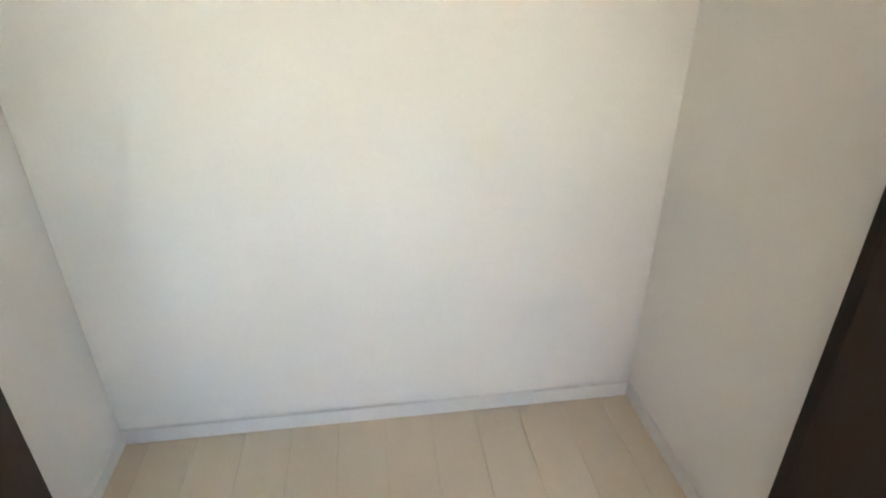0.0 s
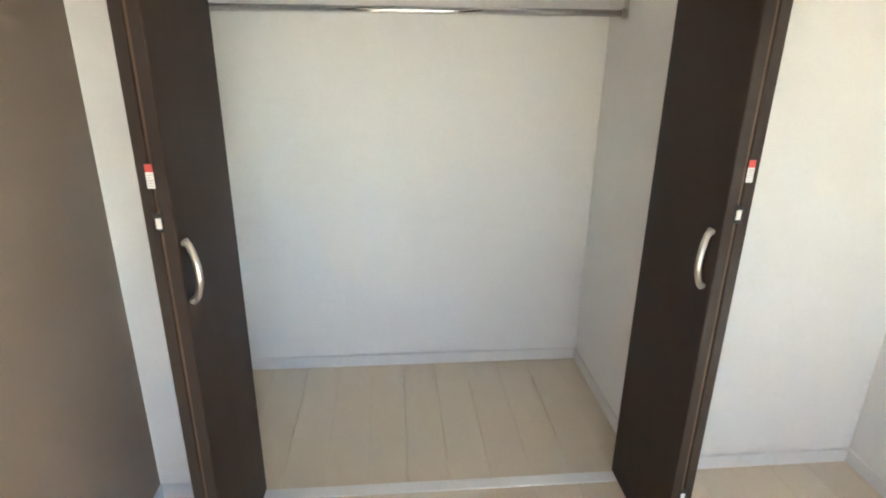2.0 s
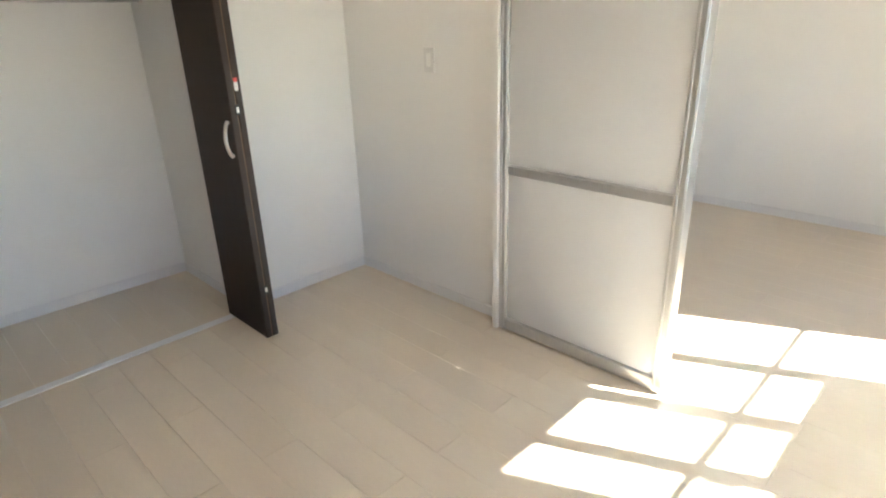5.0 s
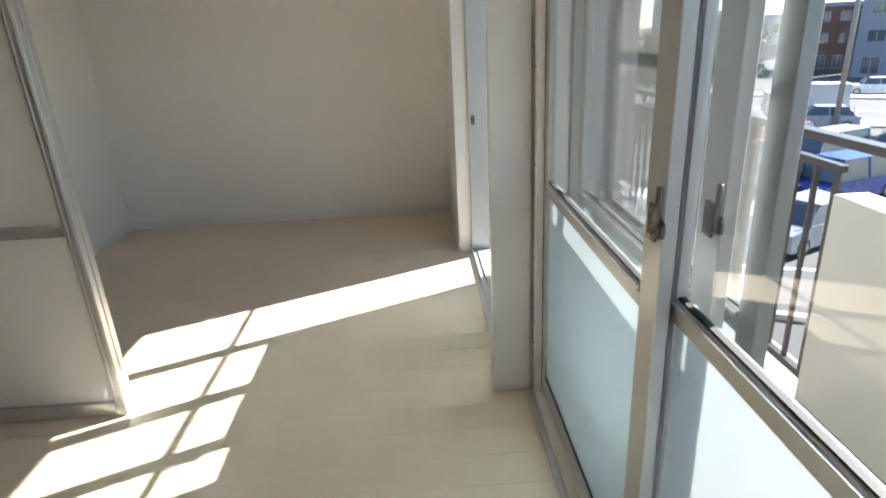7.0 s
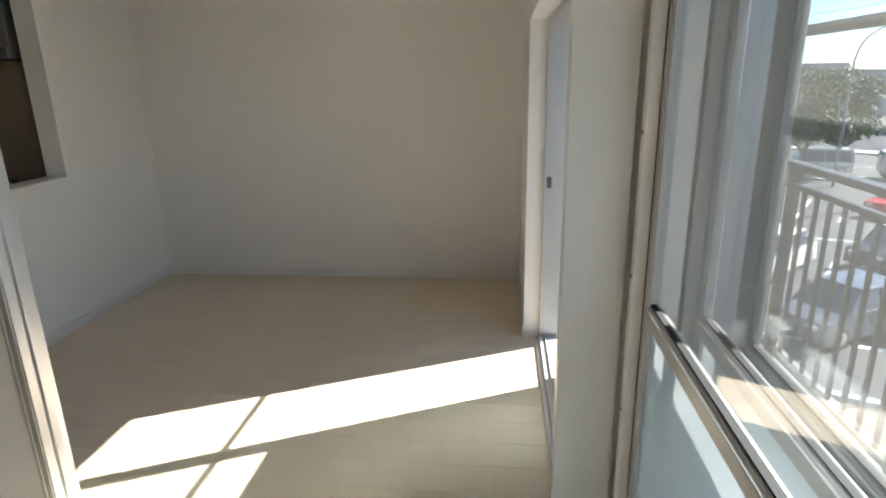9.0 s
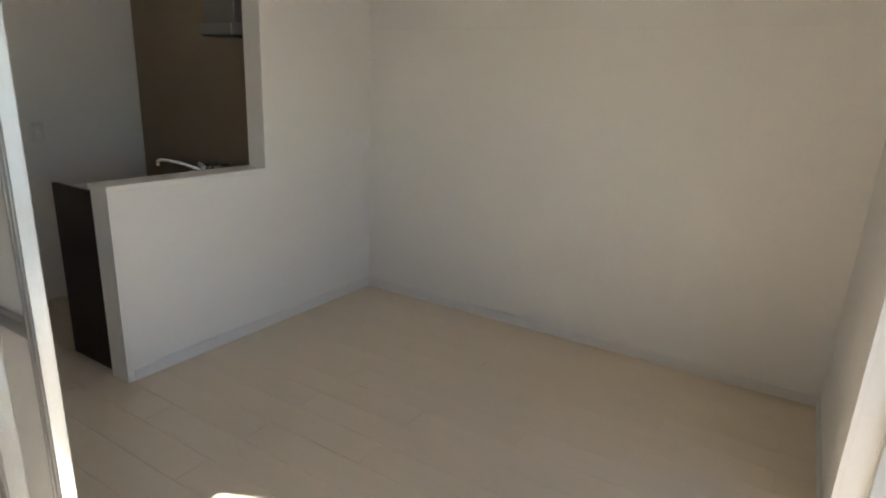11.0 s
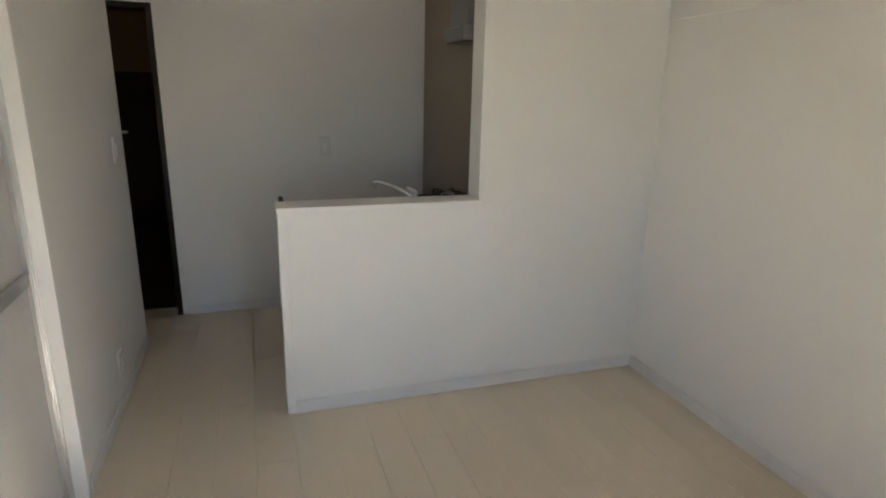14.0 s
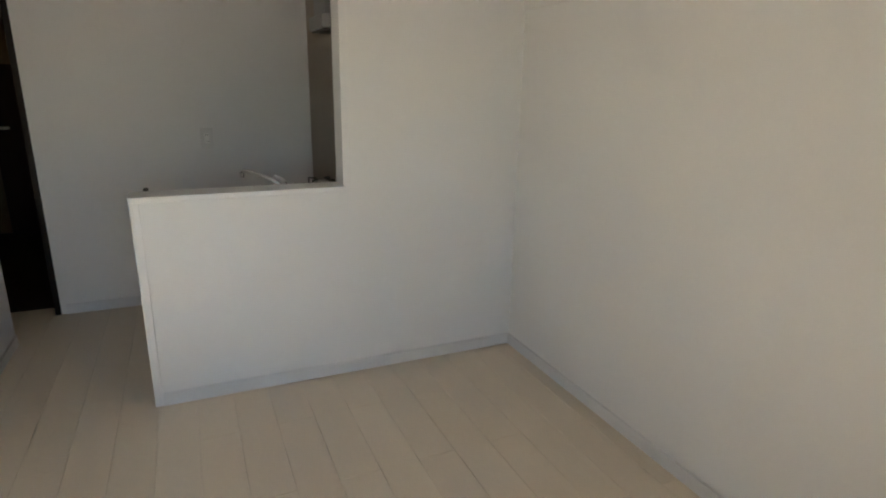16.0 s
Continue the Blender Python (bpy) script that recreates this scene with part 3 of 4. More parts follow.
bm = bmesh.new()
tube(bm, [(0, 0, 0.07), (-0.006, -0.004, 0.078), (-0.04, -0.02, 0.100)], [0.013, 0.011, 0.008], 10)
part("lever", bm, M_WHITEP, tap, smooth=True)
stove = thing("gas_stove", pose(1.62, -0.275, 0.851), "black built-in gas stove on the worktop", "stove")
boxes("top_plate", [(-0.13, 0.13, -0.16, 0.16, 0, 0.012)], M_BLACK, stove, bevel=0.003)
for y in (-0.085, 0.08):
    bm = bmesh.new()
    rod(bm, (0, y, 0.012), (0, y, 0.03), 0.04, 20)
    part("burner", bm, M_STEEL, stove)
    for k in range(4):
        bm = bmesh.new()
        c, s2 = math.cos(k * math.pi / 2 + 0.78), math.sin(k * math.pi / 2 + 0.78)
        rod(bm, (c * 0.03, y + s2 * 0.03, 0.042), (c * 0.075, y + s2 * 0.075, 0.042), 0.004, 6)
        rod(bm, (c * 0.075, y + s2 * 0.075, 0.012), (c * 0.075, y + s2 * 0.075, 0.045), 0.004, 6)
        part("grate_arm", bm, M_BLACK, stove)
hood = thing("range_hood", pose(KX - 0.001, -0.30, 1.60), "silver range hood with a black filter on the side wall", "range hood")
bm = bmesh.new()
box(bm, -0.165, 0, -0.13, 0.13, 0.0, 0.06, 0.004)
part("canopy", bm, M_HOOD, hood)
bm = bmesh.new()
box(bm, -0.145, 0, -0.13, 0.11, 0.061, 0.71, 0.004)
part("duct_box", bm, M_HOOD, hood)
boxes("filter", [(-0.155, -0.01, -0.12, 0.12, -0.008, -0.001)], M_HOODK, hood, "black grease filter")

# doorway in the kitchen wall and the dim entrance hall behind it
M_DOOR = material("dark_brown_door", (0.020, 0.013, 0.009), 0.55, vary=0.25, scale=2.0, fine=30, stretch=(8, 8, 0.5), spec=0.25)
# the hall's weak light is put into this dark brown paper colour
M_HALL = material("dimmed_hall_paper", (0.17, 0.115, 0.06), 0.8, vary=0.1, scale=1.5, fine=300, bump=0.2)
M_SHADE = bpy.data.materials.new("warm_lit_glass_shade")
M_SHADE.use_nodes = True
sb = M_SHADE.node_tree.nodes["Principled BSDF"]
sb.inputs["Base Color"].default_value = (0.8, 0.6, 0.3, 1)
sb.inputs["Emission Color"].default_value = (1.0, 0.62, 0.14, 1)
sb.inputs["Emission Strength"].default_value = 0.2
structure("door_1", [(DX0, DX0 + 0.03, YK - 0.012, YK + 0.162, 0.0, 1.77), (DX1 - 0.03, DX1, YK - 0.012, YK + 0.162, 0.0, 1.77), (DX0, DX1, YK - 0.012, YK + 0.162, 1.77, 1.80)], M_DOOR, "dark walnut frame of the hall doorway", "door frame", 0.002)
HY = 3.1
# hall surfaces are coloured dark to stand for the dimness in there
structure("wall_hall_sides", [(DX0 - 0.25, DX0 - 0.15, YK + 0.15, HY, -0.012, CEIL), (DX1 + 0.12, DX1 + 0.22, YK + 0.15, HY, -0.012, CEIL)], M_HALL, "papered walls of the entrance hall, coloured dark brown for its dimness", "wall")
structure("wall_hall_end", [(DX0 - 0.25, DX1 + 0.22, HY, HY + 0.1, -0.012, CEIL)], M_HALL, "papered end wall of the entrance hall, coloured dark brown for its dimness", "wall")
structure("hall_ceiling", [(DX0 - 0.25, DX1 + 0.22, YK + 0.15, HY + 0.1, CEIL, CEIL + 0.18)], M_HALL, "ceiling of the entrance hall, coloured dark brown for its dimness", "ceiling")
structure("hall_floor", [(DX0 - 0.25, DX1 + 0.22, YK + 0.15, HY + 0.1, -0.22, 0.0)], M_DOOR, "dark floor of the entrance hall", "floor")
structure("wall_hall_west", [(CX1 + 0.08, CX1 + 0.085, 0.34, YK, 0, CEIL)], M_WALL, "white papered end of the small hall", "wall")
door = thing("entrance_door", pose(DX0 + 0.06, HY - 0.002, 0.0), "dark walnut closed door at the end of the hall", "door")
boxes("door_leaf", [(0.0, DX1 - DX0 - 0.05, -0.04, 0.0, 0.002, 1.47)], M_DOOR, door, bevel=0.002)
boxes("door_handle", [(0.04, 0.13, -0.09, -0.075, 0.93, 0.955), (0.055, 0.075, -0.08, -0.04, 0.932, 0.953)], M_STEEL, door, "satin lever handle", 0.003)
bell = thing("pendant_lamp", pose(0.105, 2.2, 1.755), "small lit bell-shaped pendant lamp with a warm glass shade", "lamp")
bm = bmesh.new()
prev = None
for r, z in ((0.080, 0.0), (0.078, 0.03), (0.070, 0.075), (0.055, 0.105), (0.030, 0.125), (0.012, 0.130)):
    ring = [bm.verts.new((r * math.cos(k * math.pi / 12), r * math.sin(k * math.pi / 12), z)) for k in range(24)]
    if prev:
        for k in range(24):
            bm.faces.new((prev[k], prev[(k + 1) % 24], ring[(k + 1) % 24], ring[k]))
    prev = ring
bm.faces.new(prev)
part("shade", bm, M_SHADE, bell, "warm glowing bell-shaped glass shade", smooth=True)
bm = bmesh.new()
rod(bm, (0, 0, 0.131), (0, 0, 0.165), 0.016, 12)
part("cap", bm, M_BRONZE, bell)
bm = bmesh.new()
rod(bm, (0, 0, 0.165), (0, 0, CEIL - 1.756), 0.003, 6)
part("cord", bm, M_BLACK, bell)


# ---- switches and outlets ----
def wall_plate(name, m, label, category, w=0.07, h=0.12, holes=False):
    """A cover plate whose front looks towards -y before m turns it."""
    ob = thing(name, m, label, category)
    bm = bmesh.new()
    box(bm, -w / 2, w / 2, -0.011, 0, -h / 2, h / 2, 0.004, 2)
    part("cover", bm, M_PLATE, ob)
    bm = bmesh.new()
    box(bm, -w * 0.2, w * 0.2, -0.0145, -0.011, -h * 0.26, h * 0.26, 0.0015)
    ins = part("rocker" if not holes else "socket", bm, M_WHITEP, ob)
    if holes:
        for z in (-0.018, 0.018):
            for x in (-0.006, 0.006):
                boxes("slot", [(x - 0.001, x + 0.001, -0.0148, -0.0142, z - 0.005, z + 0.005)], M_BLACK, ins)
    return ob


wall_plate("light_switch", pose(XN, -0.47, 1.273, 0, 0, -90), "white light switch on the bedroom wall", "switch")
wall_plate("light_switch", pose(XP1, 0.115, 1.08, 0, 0, 90), "white light switch on the living room wall", "switch")
wall_plate("wall_outlet", pose(XP1, -0.312, 0.193, 0, 0, 90), "white double outlet low on the wall", "outlet", holes=True)
wall_plate("wall_outlet", pose(1.126, YK, 1.026), "white outlet on the kitchen wall", "outlet", holes=True)

# ---- balcony ----
structure("balcony_floor", [(-4.5, 6.0, -4.92, YOUT, -0.34, -0.17)], M_CONC, "grey concrete balcony floor", "balcony floor")
structure("balcony_above", [(-4.5, 6.0, -4.70, YOUT, 2.75, 2.90)], M_CONC, "concrete balcony slab of the floor above", "balcony slab")
structure("outer_wall", [(-6, XW - 0.15, YOUT, YOUT + 0.2, -6, 6), (XE + 0.15, 8, YOUT, YOUT + 0.2, -6, 6), (XW - 0.15, XE + 0.15, YOUT, YOUT + 0.2, CEIL + 0.18, 6), (XW - 0.15, XE + 0.15, YOUT, YOUT + 0.2, -6, -0.22)],
          M_CREAM, "cream rendered outer wall of the building", "wall")
rail = thing("balcony_railing", pose(0, -4.78, -0.17), "dark bronze metal balcony railing with upright bars", "railing")
boxes("top_rail", [(-4.4, 5.9, -0.035, 0.035, 1.12, 1.155)], M_BRONZE, rail, bevel=0.004)
boxes("upper_rail", [(-0.1, 5.9, -0.02, 0.02, 1.015, 1.045)], M_BRONZE, rail, bevel=0.003)
boxes("bottom_rail", [(-0.1, 5.9, -0.02, 0.02, 0.06, 0.095)], M_BRONZE, rail, bevel=0.003)
for i in range(48):
    x = -0.07 + i * 0.125
    if i % 9 == 5:
        boxes("post", [(x - 0.025, x + 0.025, -0.025, 0.025, 0.0, 1.12)], M_BRONZE, rail, bevel=0.003)
    else:
        boxes("bar", [(x - 0.009, x + 0.009, -0.009, 0.009, 0.096, 1.014)], M_BRONZE, rail)
for x in (-0.55, -1.5, -2.5, -3.5):
    boxes("post", [(x - 0.025, x + 0.025, -0.025, 0.025, 0.946, 1.12)], M_BRONZE, rail, bevel=0.003)

# ---- laundry pole on the balcony ----
pole = thing("laundry_pole", pose(0.2, -4.0, 1.545), "dark metal laundry pole on two wall brackets", "laundry pole")
bm = bmesh.new()
rod(bm, (-3.4, 0, 0), (1.85, 0, 0), 0.0125, 12)
part("pole", bm, M_BRONZE, pole, smooth=True)
bm = bmesh.new()
rod(bm, (-1.2, 0, 0), (0.6, 0, 0), 0.0145, 12)
part("sleeve", bm, M_BRONZE, pole, "wider telescopic sleeve", smooth=True)
for x in (-3.0, 1.55):
    bm = bmesh.new()
    rod(bm, (x, 0.25, 0.06), (x, -0.06, -0.026), 0.010, 8)
    rod(bm, (x, -0.055, -0.03), (x, -0.055, 0.05), 0.009, 8)
    rod(bm, (x, 0.055, -0.01), (x, 0.055, 0.05), 0.009, 8)
    part("bracket", bm, M_STEEL, pole, "steel arm bracket")
structure("parapet", [(-4.5, -0.145, -4.86, -4.72, -0.17, 0.775)], M_CREAM, "cream rendered balcony parapet wall", "parapet", 0.004)
M_PINK = material("pinkish_grey_board", (0.42, 0.38, 0.385), 0.7, vary=0.05, scale=1.5, fine=60)
structure("balcony_divider", [(2.10, 2.14, -4.74, YOUT, -0.15, 1.62), (2.10, 2.14, -4.74, YOUT, 1.626, 2.6)], M_PINK, "pinkish grey partition board at the end of the balcony", "partition board", 0.003)

# ---- street below ----
structure("ground", [(-400, 900, -900, 400, GROUND - 0.5, GROUND)], M_ASPH, "grey asphalt car park and ground reaching the horizon", "ground")


def away(az, d, z=GROUND, turn=0.0):
    """A pose d metres off, az degrees south of east, whose -y side looks back at the window."""
    a = radians(az)
    return pose(-1.8 + d * math.cos(a), -3.2 - d * math.sin(a), z, 0, 0, -(90 + az) + turn)


M_BRICK = material("brown_brick", (0.16, 0.075, 0.055), 0.8, vary=0.2, scale=0.8, fine=12)
M_GREYB = material("grey_siding", (0.23, 0.25, 0.30), 0.7, vary=0.08, scale=0.5, fine=8)
M_PALEB = material("pale_facade", (0.40, 0.41, 0.43), 0.75, vary=0.08, scale=0.4, fine=6)
M_ROOF = material("roof_sheet", (0.28, 0.29, 0.31), 0.6, vary=0.1, scale=0.5)
M_PANE = material("dark_window_pane", (0.05, 0.07, 0.10), 0.12, vary=0.1, spec=0.8)
M_TYRE = material("tyre_rubber", (0.02, 0.02, 0.02), 0.85)
M_LAMP = material("headlight_lens", (0.7, 0.7, 0.68), 0.15)
M_TAIL = material("tail_light_lens", (0.35, 0.02, 0.02), 0.2)
M_TRUNK = material("bark", (0.10, 0.075, 0.055), 0.9, vary=0.25, scale=2, fine=15)
M_LEAF = material("leaf_green", (0.075, 0.11, 0.035), 0.7, vary=0.35, scale=0.8, fine=5)
M_POLE = material("concrete_pole", (0.30, 0.27, 0.23), 0.8, vary=0.1)
M_WIRE = material("cable_black", (0.03, 0.03, 0.035), 0.6)


def building(m, w, d, floors, fh, mat, cols, label, parapet=0.5, pipes=True):
    ob = thing("building", m, label, "building")
    h = floors * fh
    boxes("wall", [(-w / 2, w / 2, 0, d, 0, h)], mat, ob)
    boxes("roof", [(-w / 2 - 0.15, w / 2 + 0.15, -0.15, d + 0.15, h, h + 0.18), (-w / 2, w / 2, 0, 0.2, h + 0.18, h + parapet), (-w / 2, w / 2, d - 0.2, d, h + 0.18, h + parapet)], M_ROOF, ob)
    for f in range(floors):
        for c in range(cols):
            x = -w / 2 + (c + 0.5) * w / cols + 0.12 * math.sin(7 * f + 3 * c)
            ww, wh, z = min(1.7, w / cols * 0.5), fh * (0.42 if f else 0.6), f * fh + (0.9 if f else 0.4)
            if f == 1 and c % 3 == 2:
                ww *= 0.45
            fr = boxes("window", [(x - ww / 2 - 0.06, x + ww / 2 + 0.06, -0.06, -0.002, z - 0.06, z), (x - ww / 2 - 0.06, x + ww / 2 + 0.06, -0.06, -0.002, z + wh, z + wh + 0.06),
                                  (x - ww / 2 - 0.06, x - ww / 2, -0.06, -0.002, z, z + wh), (x + ww / 2, x + ww / 2 + 0.06, -0.06, -0.002, z, z + wh), (x - 0.03, x + 0.03, -0.05, -0.002, z, z + wh)], M_PALEB, ob)
            boxes("pane", [(x - ww / 2, x + ww / 2, -0.03, -0.004, z, z + wh)], M_PANE, fr)
    return ob


building(away(35.2, 92), 7.5, 9, 3, 2.6, M_BRICK, 4, "brown brick three-storey apartment house across the street")
building(away(41.6, 82, turn=-8), 14, 10, 3, 2.95, M_GREYB, 4, "blue-grey three-storey building across the street")
building(away(29.2, 120), 12, 9, 2, 3.4, M_PALEB, 4, "pale two-storey house far across the street")
building(away(26.2, 135), 9, 8, 3, 2.7, M_PALEB, 3, "pale three-storey house behind the trees")
building(away(23.0, 260), 14, 12, 6, 3.0, M_PALEB, 4, "distant pale apartment tower")
building(away(14.5, 110), 16, 10, 2, 3.2, M_PALEB, 5, "long pale building at the end of the street")
building(away(47, 95), 20, 12, 3, 3.0, M_PALEB, 6, "wide pale building beside the car park")


def car(m, paint, label, length=4.2, width=1.68, height=1.5, van=False):
    ob = thing("car", m, label, "car", "parked cars")
    mat = material("car_paint", paint, 0.28, 0.1, vary=0.04, spec=0.7)
    L, Wd = length / 2, width / 2
    bm = bmesh.new()
    rings = [(-L, 0.35, 0.62), (-L + 0.12, 0.22, 0.78), (-L + 1.0, 0.2, 0.90), (L - 0.75, 0.2, 0.92), (L - 0.08, 0.22, 0.86), (L, 0.35, 0.7)]
    prev = None
    for x, z0, z1 in rings:
        i = 0.12 if abs(x) == L else 0.0
        ring = [bm.verts.new((x, -Wd + i, z0)), bm.verts.new((x, Wd - i, z0)), bm.verts.new((x, Wd - i - 0.04, z1)), bm.verts.new((x, -Wd + i + 0.04, z1))]
        if prev:
            for k in range(4):
                bm.faces.new((prev[k], prev[(k + 1) % 4], ring[(k + 1) % 4], ring[k]))
        else:
            bm.faces.new(ring)
        prev = ring
    bm.faces.new(prev[::-1])
    part("body", bm, mat, ob)
    f0, f1, r1, r0 = (-L + 0.55, -L + 0.95, L - 0.15, L - 0.03) if van else (-L + 0.95, -L + 1.65, L - 0.85, L - 0.30)

    def cabin(name, mt, inset, za, zb, grow=0.0, lab=""):
        b2 = bmesh.new()
        lo = [b2.verts.new(p) for p in ((f0 - grow, -Wd + inset, za), (r0 + grow, -Wd + inset, za), (r0 + grow, Wd - inset, za), (f0 - grow, Wd - inset, za))]
        k = (zb - 0.88) / (height - 0.88)
        hi = [b2.verts.new(p) for p in ((f0 + (f1 - f0) * k, -Wd + inset + 0.16 * k, zb), (r0 + (r1 - r0) * k, -Wd + inset + 0.16 * k, zb), (r0 + (r1 - r0) * k, Wd - inset - 0.16 * k, zb), (f0 + (f1 - f0) * k, Wd - inset - 0.16 * k, zb))]
        for q in range(4):
            b2.faces.new((lo[q], lo[(q + 1) % 4], hi[(q + 1) % 4], hi[q]))
        b2.faces.new(lo[::-1])
        b2.faces.new(hi)
        return part(name, b2, mt, ob, lab)

    cabin("windows", M_PANE, 0.06, 0.885, height - 0.06, lab="dark car windows")
    boxes("car_roof", [(f1 + 0.02, r1 - 0.02, -Wd + 0.2, Wd - 0.2, height - 0.065, height)], mat, ob, bevel=0.02)
    for x in (f0 + 0.08, (f0 + r0) / 2, r0 - 0.12):
        for s in (-1, 1):
            bm = bmesh.new()
            rod(bm, (x, s * (Wd - 0.045), 0.88), (x + (0.35 if x < 0 else -0.1) * (0.4 if x == (f0 + r0) / 2 else 1), s * (Wd - 0.20), height - 0.03), 0.035, 6)
            part("pillar", bm, mat, ob)
    for x in (-L + 0.75, L - 0.75):
        for s in (-1, 1):
            bm = bmesh.new()
            rod(bm, (x, s * (Wd - 0.16), 0.30), (x, s * (Wd + 0.01), 0.30), 0.30, 20)
            wl = part("wheel", bm, M_TYRE, ob, "black tyre")
            bm = bmesh.new()
            rod(bm, (x, s * (Wd - 0.01), 0.30), (x, s * (Wd + 0.018), 0.30), 0.19, 16)
            part("rim", bm, M_STEEL, wl, "silver wheel rim")
    for s in (-1, 1):
        boxes("headlight", [(-L - 0.01, -L + 0.1, s * (Wd - 0.38) - 0.16, s * (Wd - 0.38) + 0.16, 0.60, 0.72)], M_LAMP, ob, "clear headlight", 0.02)
        boxes("tail_light", [(L - 0.08, L + 0.01, s * (Wd - 0.30) - 0.11, s * (Wd - 0.30) + 0.11, 0.66, 0.82)], M_TAIL, ob, "red tail light", 0.02)
    return ob


for az, d, turn, col, lab, van in (
        (33.2, 37, 62, (0.45, 0.02, 0.02), "red compact car in the car park", False), (36.4, 33.5, 55, (0.28, 0.34, 0.45), "blue-silver van in the car park", True),
        (38.2, 27.5, 55, (0.03, 0.06, 0.25), "dark blue van in the car park", True), (33.6, 27, 60, (0.02, 0.02, 0.025), "black sedan in the car park", False),
        (38.6, 66, 8, (0.80, 0.80, 0.80), "white car in front of the grey building", False), (36.0, 21, 62, (0.22, 0.23, 0.25), "grey compact car below the balcony", False),
        (35.5, 45, 10, (0.35, 0.37, 0.40), "grey estate car on the street", False), (24.5, 24, 68, (0.78, 0.78, 0.77), "white car parked along the fence", False),
        (30.5, 19, 60, (0.10, 0.11, 0.13), "dark hatchback below the balcony", False), (22.0, 46, 20, (0.10, 0.10, 0.11), "dark grey car on the street", False),
        (27.0, 50, 15, (0.72, 0.72, 0.70), "white delivery car on the street", True), (41.5, 36, 55, (0.30, 0.31, 0.33), "grey car in the car park", False)):
    car(away(az, d, turn=turn), col, lab, van=van, height=1.75 if van else 1.47)

truck = thing("truck", away(34.9, 49, turn=12), "white box truck parked on the street", "truck")
boxes("cargo_box", [(-1.85, 1.85, -0.9, 0.9, 0.85, 2.5)], M_PALEB, truck, bevel=0.03)
boxes("cab", [(-3.3, -1.95, -0.85, 0.85, 0.5, 1.95)], M_PALEB, truck, bevel=0.12)
boxes("windscreen", [(-3.33, -2.8, -0.75, 0.75, 1.2, 1.8)], M_PANE, truck)
boxes("chassis", [(-3.1, 1.8, -0.5, 0.5, 0.5, 0.84)], M_BLACK, truck)
for x in (-2.6, 1.1):
    for s in (-1, 1):
        bm = bmesh.new()
        rod(bm, (x, s * 0.78, 0.45), (x, s * 1.05, 0.45), 0.45, 20)
        part("wheel", bm, M_TYRE, truck)

# road, pavement and parking lines
def strip(name, az0, d0, az1, d1, w, mat, z0, z1, label, cat):
    a, b = away(az0, d0).translation, away(az1, d1).translation
    v = (b - a).to_2d()
    n2 = Vector((-v.y, v.x)).normalized() * w / 2
    bm = bmesh.new()
    for z in (z0, z1):
        for p in (a.to_2d() + n2, b.to_2d() + n2, b.to_2d() - n2, a.to_2d() - n2):
            bm.verts.new((p.x, p.y, z))
    bm.verts.ensure_lookup_table()
    vs = bm.verts
    bm.faces.new((vs[4], vs[5], vs[6], vs[7]))
    for k in range(4):
        bm.faces.new((vs[k], vs[(k + 1) % 4], vs[(k + 1) % 4 + 4], vs[k + 4]))
    return tagged(part(name, bm, mat), label, cat, kind="structure")


for az0, d0, az1, d1 in ((10, 52, 60, 52), (10, 74, 60, 66)):
    strip("pavement", az0, d0, az1, d1, 2.6, M_PAVE, GROUND, GROUND + 0.14, "grey concrete pavement along the street", "pavement")
strip("road_marking", 8, 62, 60, 59, 0.18, M_LINE, GROUND, GROUND + 0.006, "white centre line of the street", "road marking")
for i in range(9):
    az = 19 + i * 3.1
    strip("road_marking", az, 21 + 0.25 * i, az + 1.2, 26.5 + 0.25 * i, 0.14, M_LINE, GROUND, GROUND + 0.006, "white painted parking line", "road marking")
    strip("road_marking", az + 0.8, 33 + 0.2 * i, az + 1.7, 38.5 + 0.2 * i, 0.14, M_LINE, GROUND, GROUND + 0.006, "white painted parking line", "road marking")
for d in (17.5, 30.0):
    strip("road_marking", 14, d, 50, d + 3, 0.16, M_LINE, GROUND, GROUND + 0.007, "white painted car park edge line", "road marking")
strip("kerb", 14, 14.8, 52, 16.2, 0.22, M_PAVE, GROUND, GROUND + 0.15, "pale concrete kerb of the car park", "kerb")


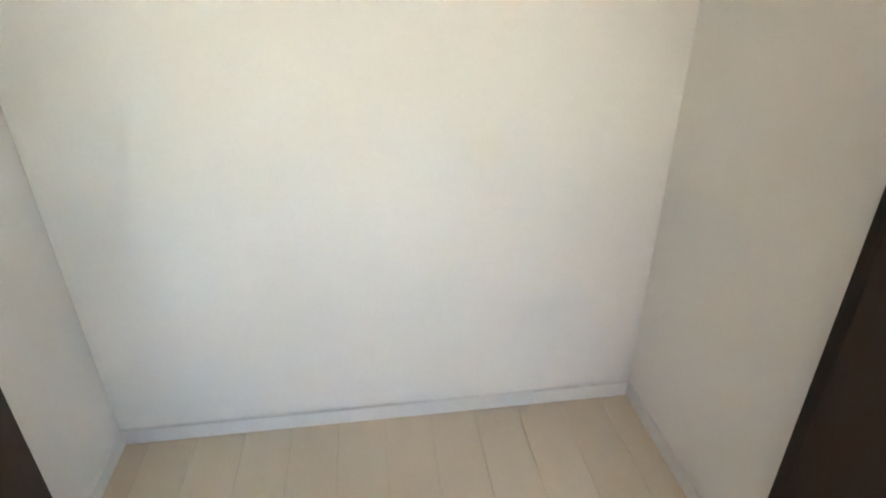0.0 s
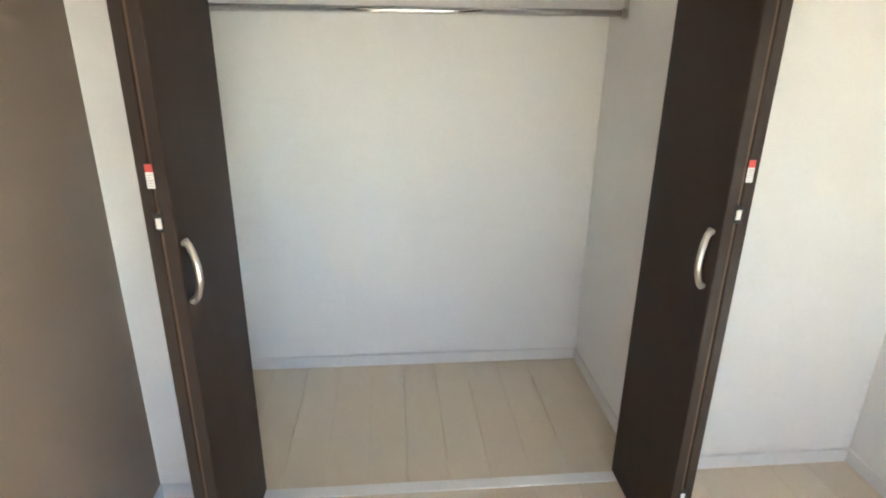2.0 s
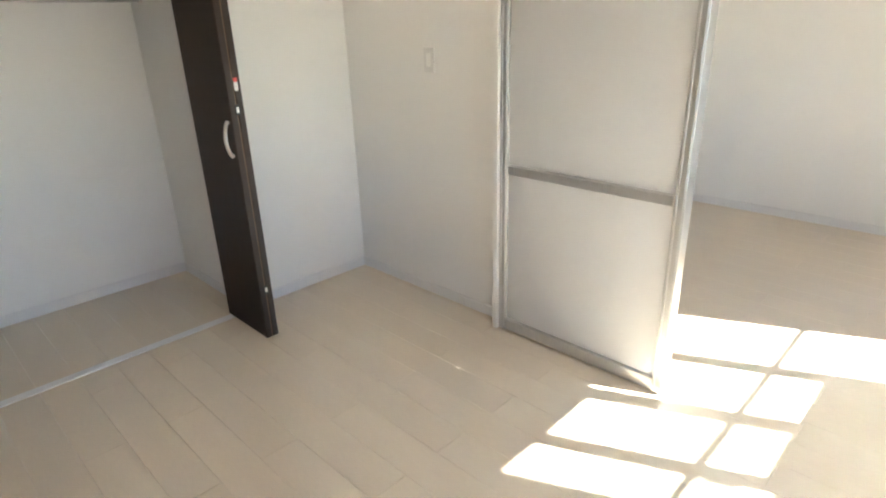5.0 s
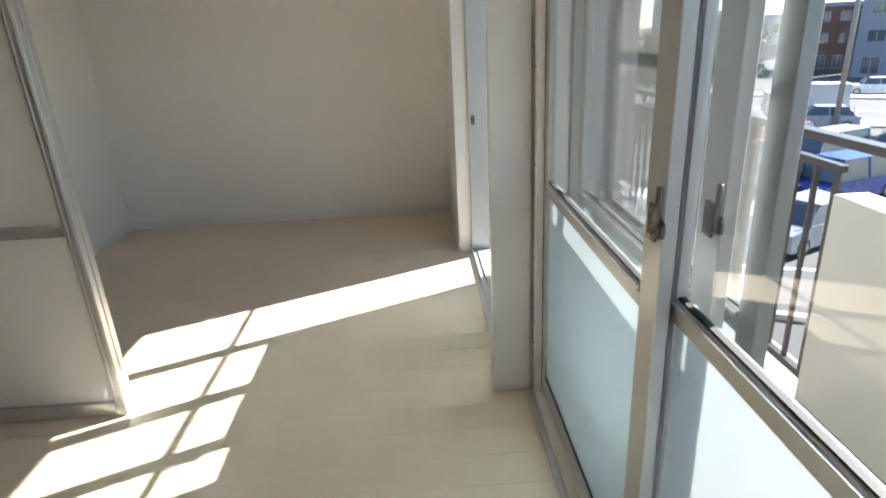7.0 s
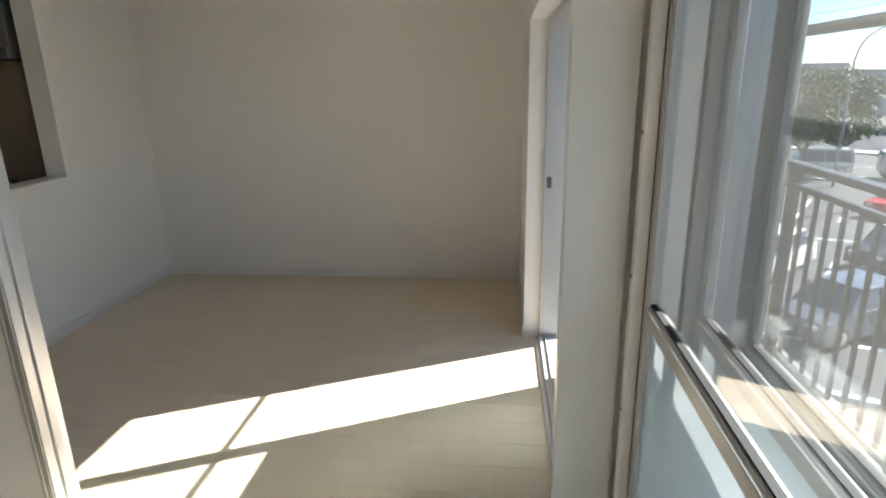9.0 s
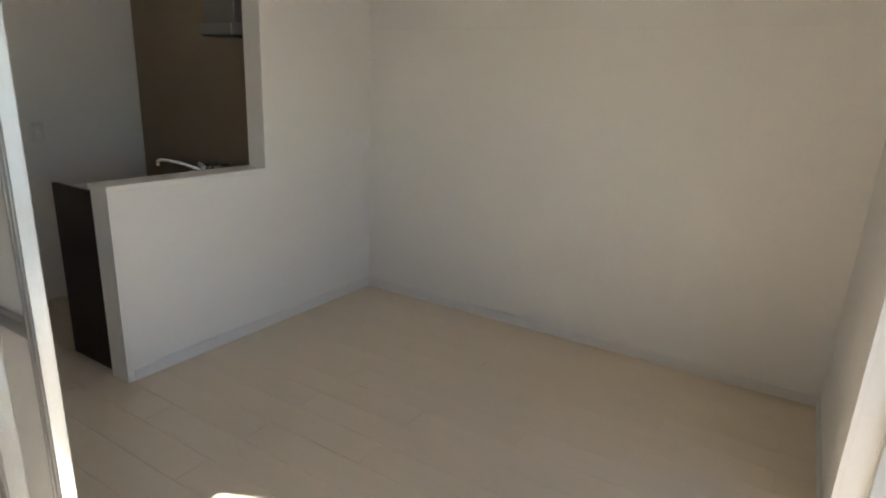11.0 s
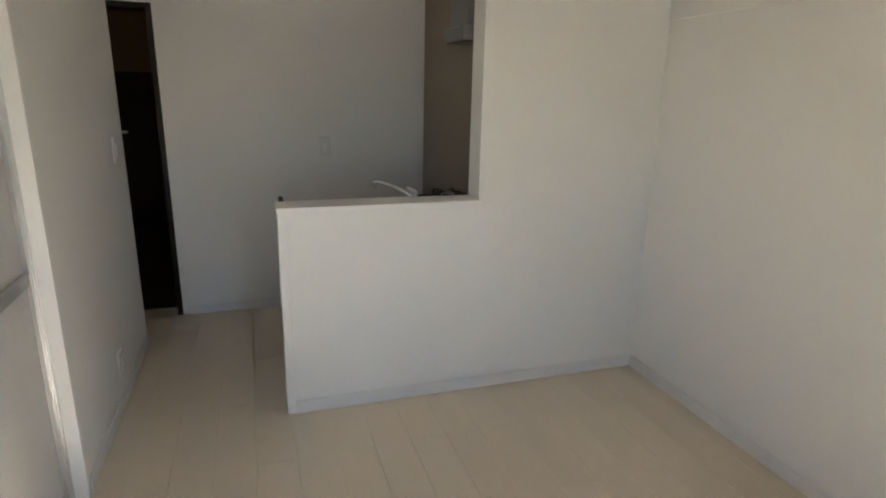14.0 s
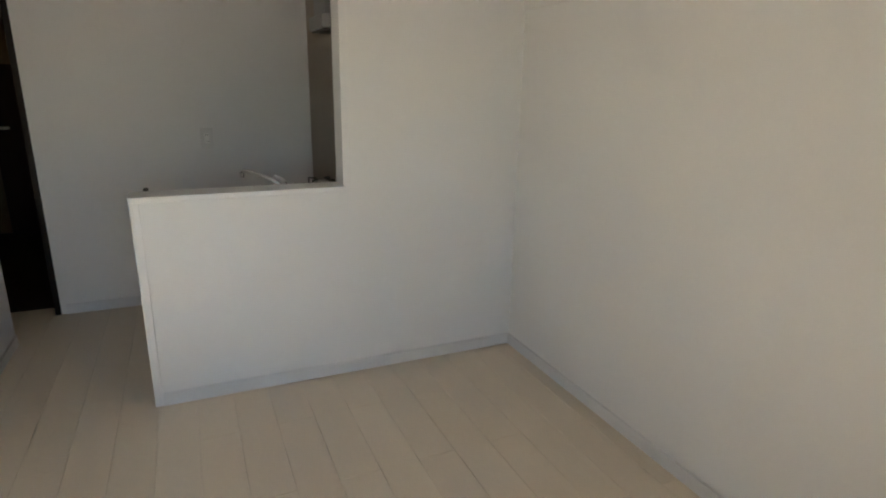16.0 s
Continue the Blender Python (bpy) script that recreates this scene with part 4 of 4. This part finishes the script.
def tree(m, height, spread, label, seed):
    rnd = random.Random(seed)
    ob = thing("tree", m, label, "tree", "street trees")
    bm = bmesh.new()
    rod(bm, (0, 0, 0), (0.1, 0.05, height * 0.45), 0.17, 10, 0.11)
    tips = []
    for k in range(9):
        a, z = k * 2.4, height * (0.16 + 0.065 * k)
        tip = (math.cos(a) * spread * rnd.uniform(0.35, 0.7), math.sin(a) * spread * rnd.uniform(0.35, 0.7), min(height * 0.93, z + height * rnd.uniform(0.18, 0.32)))
        rod(bm, (0.08, 0.04, min(z, height * 0.45)), tip, 0.07, 6, 0.015)
        tips.append(Vector(tip))
    part("trunk", bm, M_TRUNK, ob)
    vs, fs = [], []
    for tip in tips + [Vector((0, 0, height * 0.72)), Vector((0, 0, height * 0.88))]:
        for _ in range(330):
            r = spread * 0.40 * rnd.random() ** 0.45
            th, ph = rnd.uniform(0, 6.283), math.acos(rnd.uniform(-1, 1))
            c = tip + Vector((math.sin(ph) * math.cos(th), math.sin(ph) * math.sin(th), 0.8 * math.cos(ph))) * r
            u = Vector((rnd.uniform(-1, 1), rnd.uniform(-1, 1), rnd.uniform(-1, 1))).normalized() * rnd.uniform(0.09, 0.19)
            w = u.orthogonal().normalized() * u.length * 0.6
            k = len(vs)
            vs += [c - u, c + w, c + u, c - w]
            fs.append((k, k + 1, k + 2, k + 3))
    me = bpy.data.meshes.new("crown")
    me.from_pydata(vs, [], fs)
    me.materials.append(M_LEAF)
    cr = new("crown", me)
    cr.parent = ob
    return ob


for i, (az, d, h, s) in enumerate(((21.3, 47, 6.3, 2.7), (23.6, 45, 7.0, 3.0), (26.0, 46, 7.2, 3.0), (28.4, 50, 6.6, 2.7), (44.5, 48, 5.2, 2.3), (24.8, 56, 7.4, 3.0), (17.5, 49, 6.5, 2.7))):
    tree(away(az, d, turn=i * 40), h, s, "leafy green street tree with an uneven crown", 11 + i)

lamp = thing("street_lamp", away(28.3, 44), "grey street lamp with a curved arm", "street lamp")
bm = bmesh.new()
tube(bm, [(0, 0, 0), (0, 0, 4), (0, 0, 7.6), (0.12, 0, 8.3), (0.45, 0, 8.95), (1.0, 0, 9.4), (1.7, 0, 9.65), (2.2, 0, 9.65)], [0.10, 0.085, 0.065, 0.05, 0.045, 0.04, 0.04, 0.04], 10)
part("mast", bm, M_ROOF, lamp, smooth=True)
boxes("lantern", [(2.1, 2.75, -0.14, 0.14, 9.57, 9.72)], M_ROOF, lamp, bevel=0.05)
for az, d, h in ((36.6, 44, 12.5), (23.2, 95, 15.0), (32.0, 70, 10.5)):
    up = thing("utility_pole", away(az, d), "concrete utility pole with crossarms", "utility pole", "utility poles")
    bm = bmesh.new()
    rod(bm, (0, 0, 0), (0, 0, h), 0.17, 12, 0.11)
    part("pole", bm, M_POLE, up, smooth=True)
    for z in (h - 0.5, h - 1.3):
        boxes("crossarm", [(-0.9, 0.9, -0.16, -0.08, z, z + 0.08)], M_ROOF, up)
        for x in (-0.8, -0.3, 0.3, 0.8):
            bm = bmesh.new()
            rod(bm, (x, -0.12, z + 0.08), (x, -0.12, z + 0.24), 0.04, 8)
            part("insulator", bm, M_WHITEP, up)


def cable(a, b, r, sag, label):
    a, b = Vector(a), Vector(b)
    bm = bmesh.new()
    tube(bm, [a.lerp(b, i / 16) - Vector((0, 0, sag * 4 * (i / 16) * (1 - i / 16))) for i in range(17)], r, 8)
    tagged(part("overhead_cable", bm, M_WIRE, smooth=True), label, "cable", "overhead cables")


cable(away(36.6, 44, GROUND + 12.1).translation, away(23.2, 95, GROUND + 14.6).translation, 0.03, 0.8, "thin black overhead wire between the poles")
cable(away(36.6, 44, GROUND + 11.3).translation, away(32.0, 70, GROUND + 10.1).translation, 0.03, 0.5, "thin black overhead wire between the poles")

# ---- floor planks ----
PW, PL, PX0 = 0.1510, 0.909, -1.93


def plank_mesh(w, ln):
    """A plank with softened upper edges, origin at its south-west corner, top at z 0."""
    g, c = 0.0004, 0.0007
    x0, x1, y0, y1 = g, w - g, g, ln - g
    vs = [(x0, y0, -0.012), (x1, y0, -0.012), (x1, y1, -0.012), (x0, y1, -0.012), (x0, y0, -c), (x1, y0, -c), (x1, y1, -c), (x0, y1, -c),
          (x0 + c, y0 + c, 0), (x1 - c, y0 + c, 0), (x1 - c, y1 - c, 0), (x0 + c, y1 - c, 0)]
    fs = [(0, 3, 2, 1)] + [(i + a, (i + 1) % 4 + a, (i + 1) % 4 + a + 4, i + a + 4) for a in (0, 4) for i in range(4)] + [(8, 9, 10, 11)]
    me = bpy.data.meshes.new("plank")
    me.from_pydata(vs, [], fs)
    me.materials.append(M_PLANK)
    return me


made = {}
base = bpy.data.objects["floor"]


def lay(x, y0, y1, first):
    """One row of planks from y0 to y1 with its end joints a plank's length apart, one of them at first."""
    y = first - PL * math.ceil(round((first - y0) / PL, 6))
    while y < y1:
        a, b = max(y, y0), min(y + PL, y1)
        y += PL
        if b - a < 0.03:
            continue
        key = round(b - a, 3)
        if key not in made:
            made[key] = plank_mesh(PW, b - a)
        ob = new("plank", made[key])
        ob.location = (x, a, 0)
        ob.parent = base


for c in range(math.floor((XW - PX0) / PW), math.ceil((XE - PX0) / PW)):
    x = PX0 + c * PW
    in_closet = x < CX1
    lay(x, YB - 0.01, YN if in_closet else YK + 0.14, -2.757 if c % 2 else -2.29)
    if in_closet:
        lay(x, YN, CY + 0.01, 0.488 if c == -1 else YN)
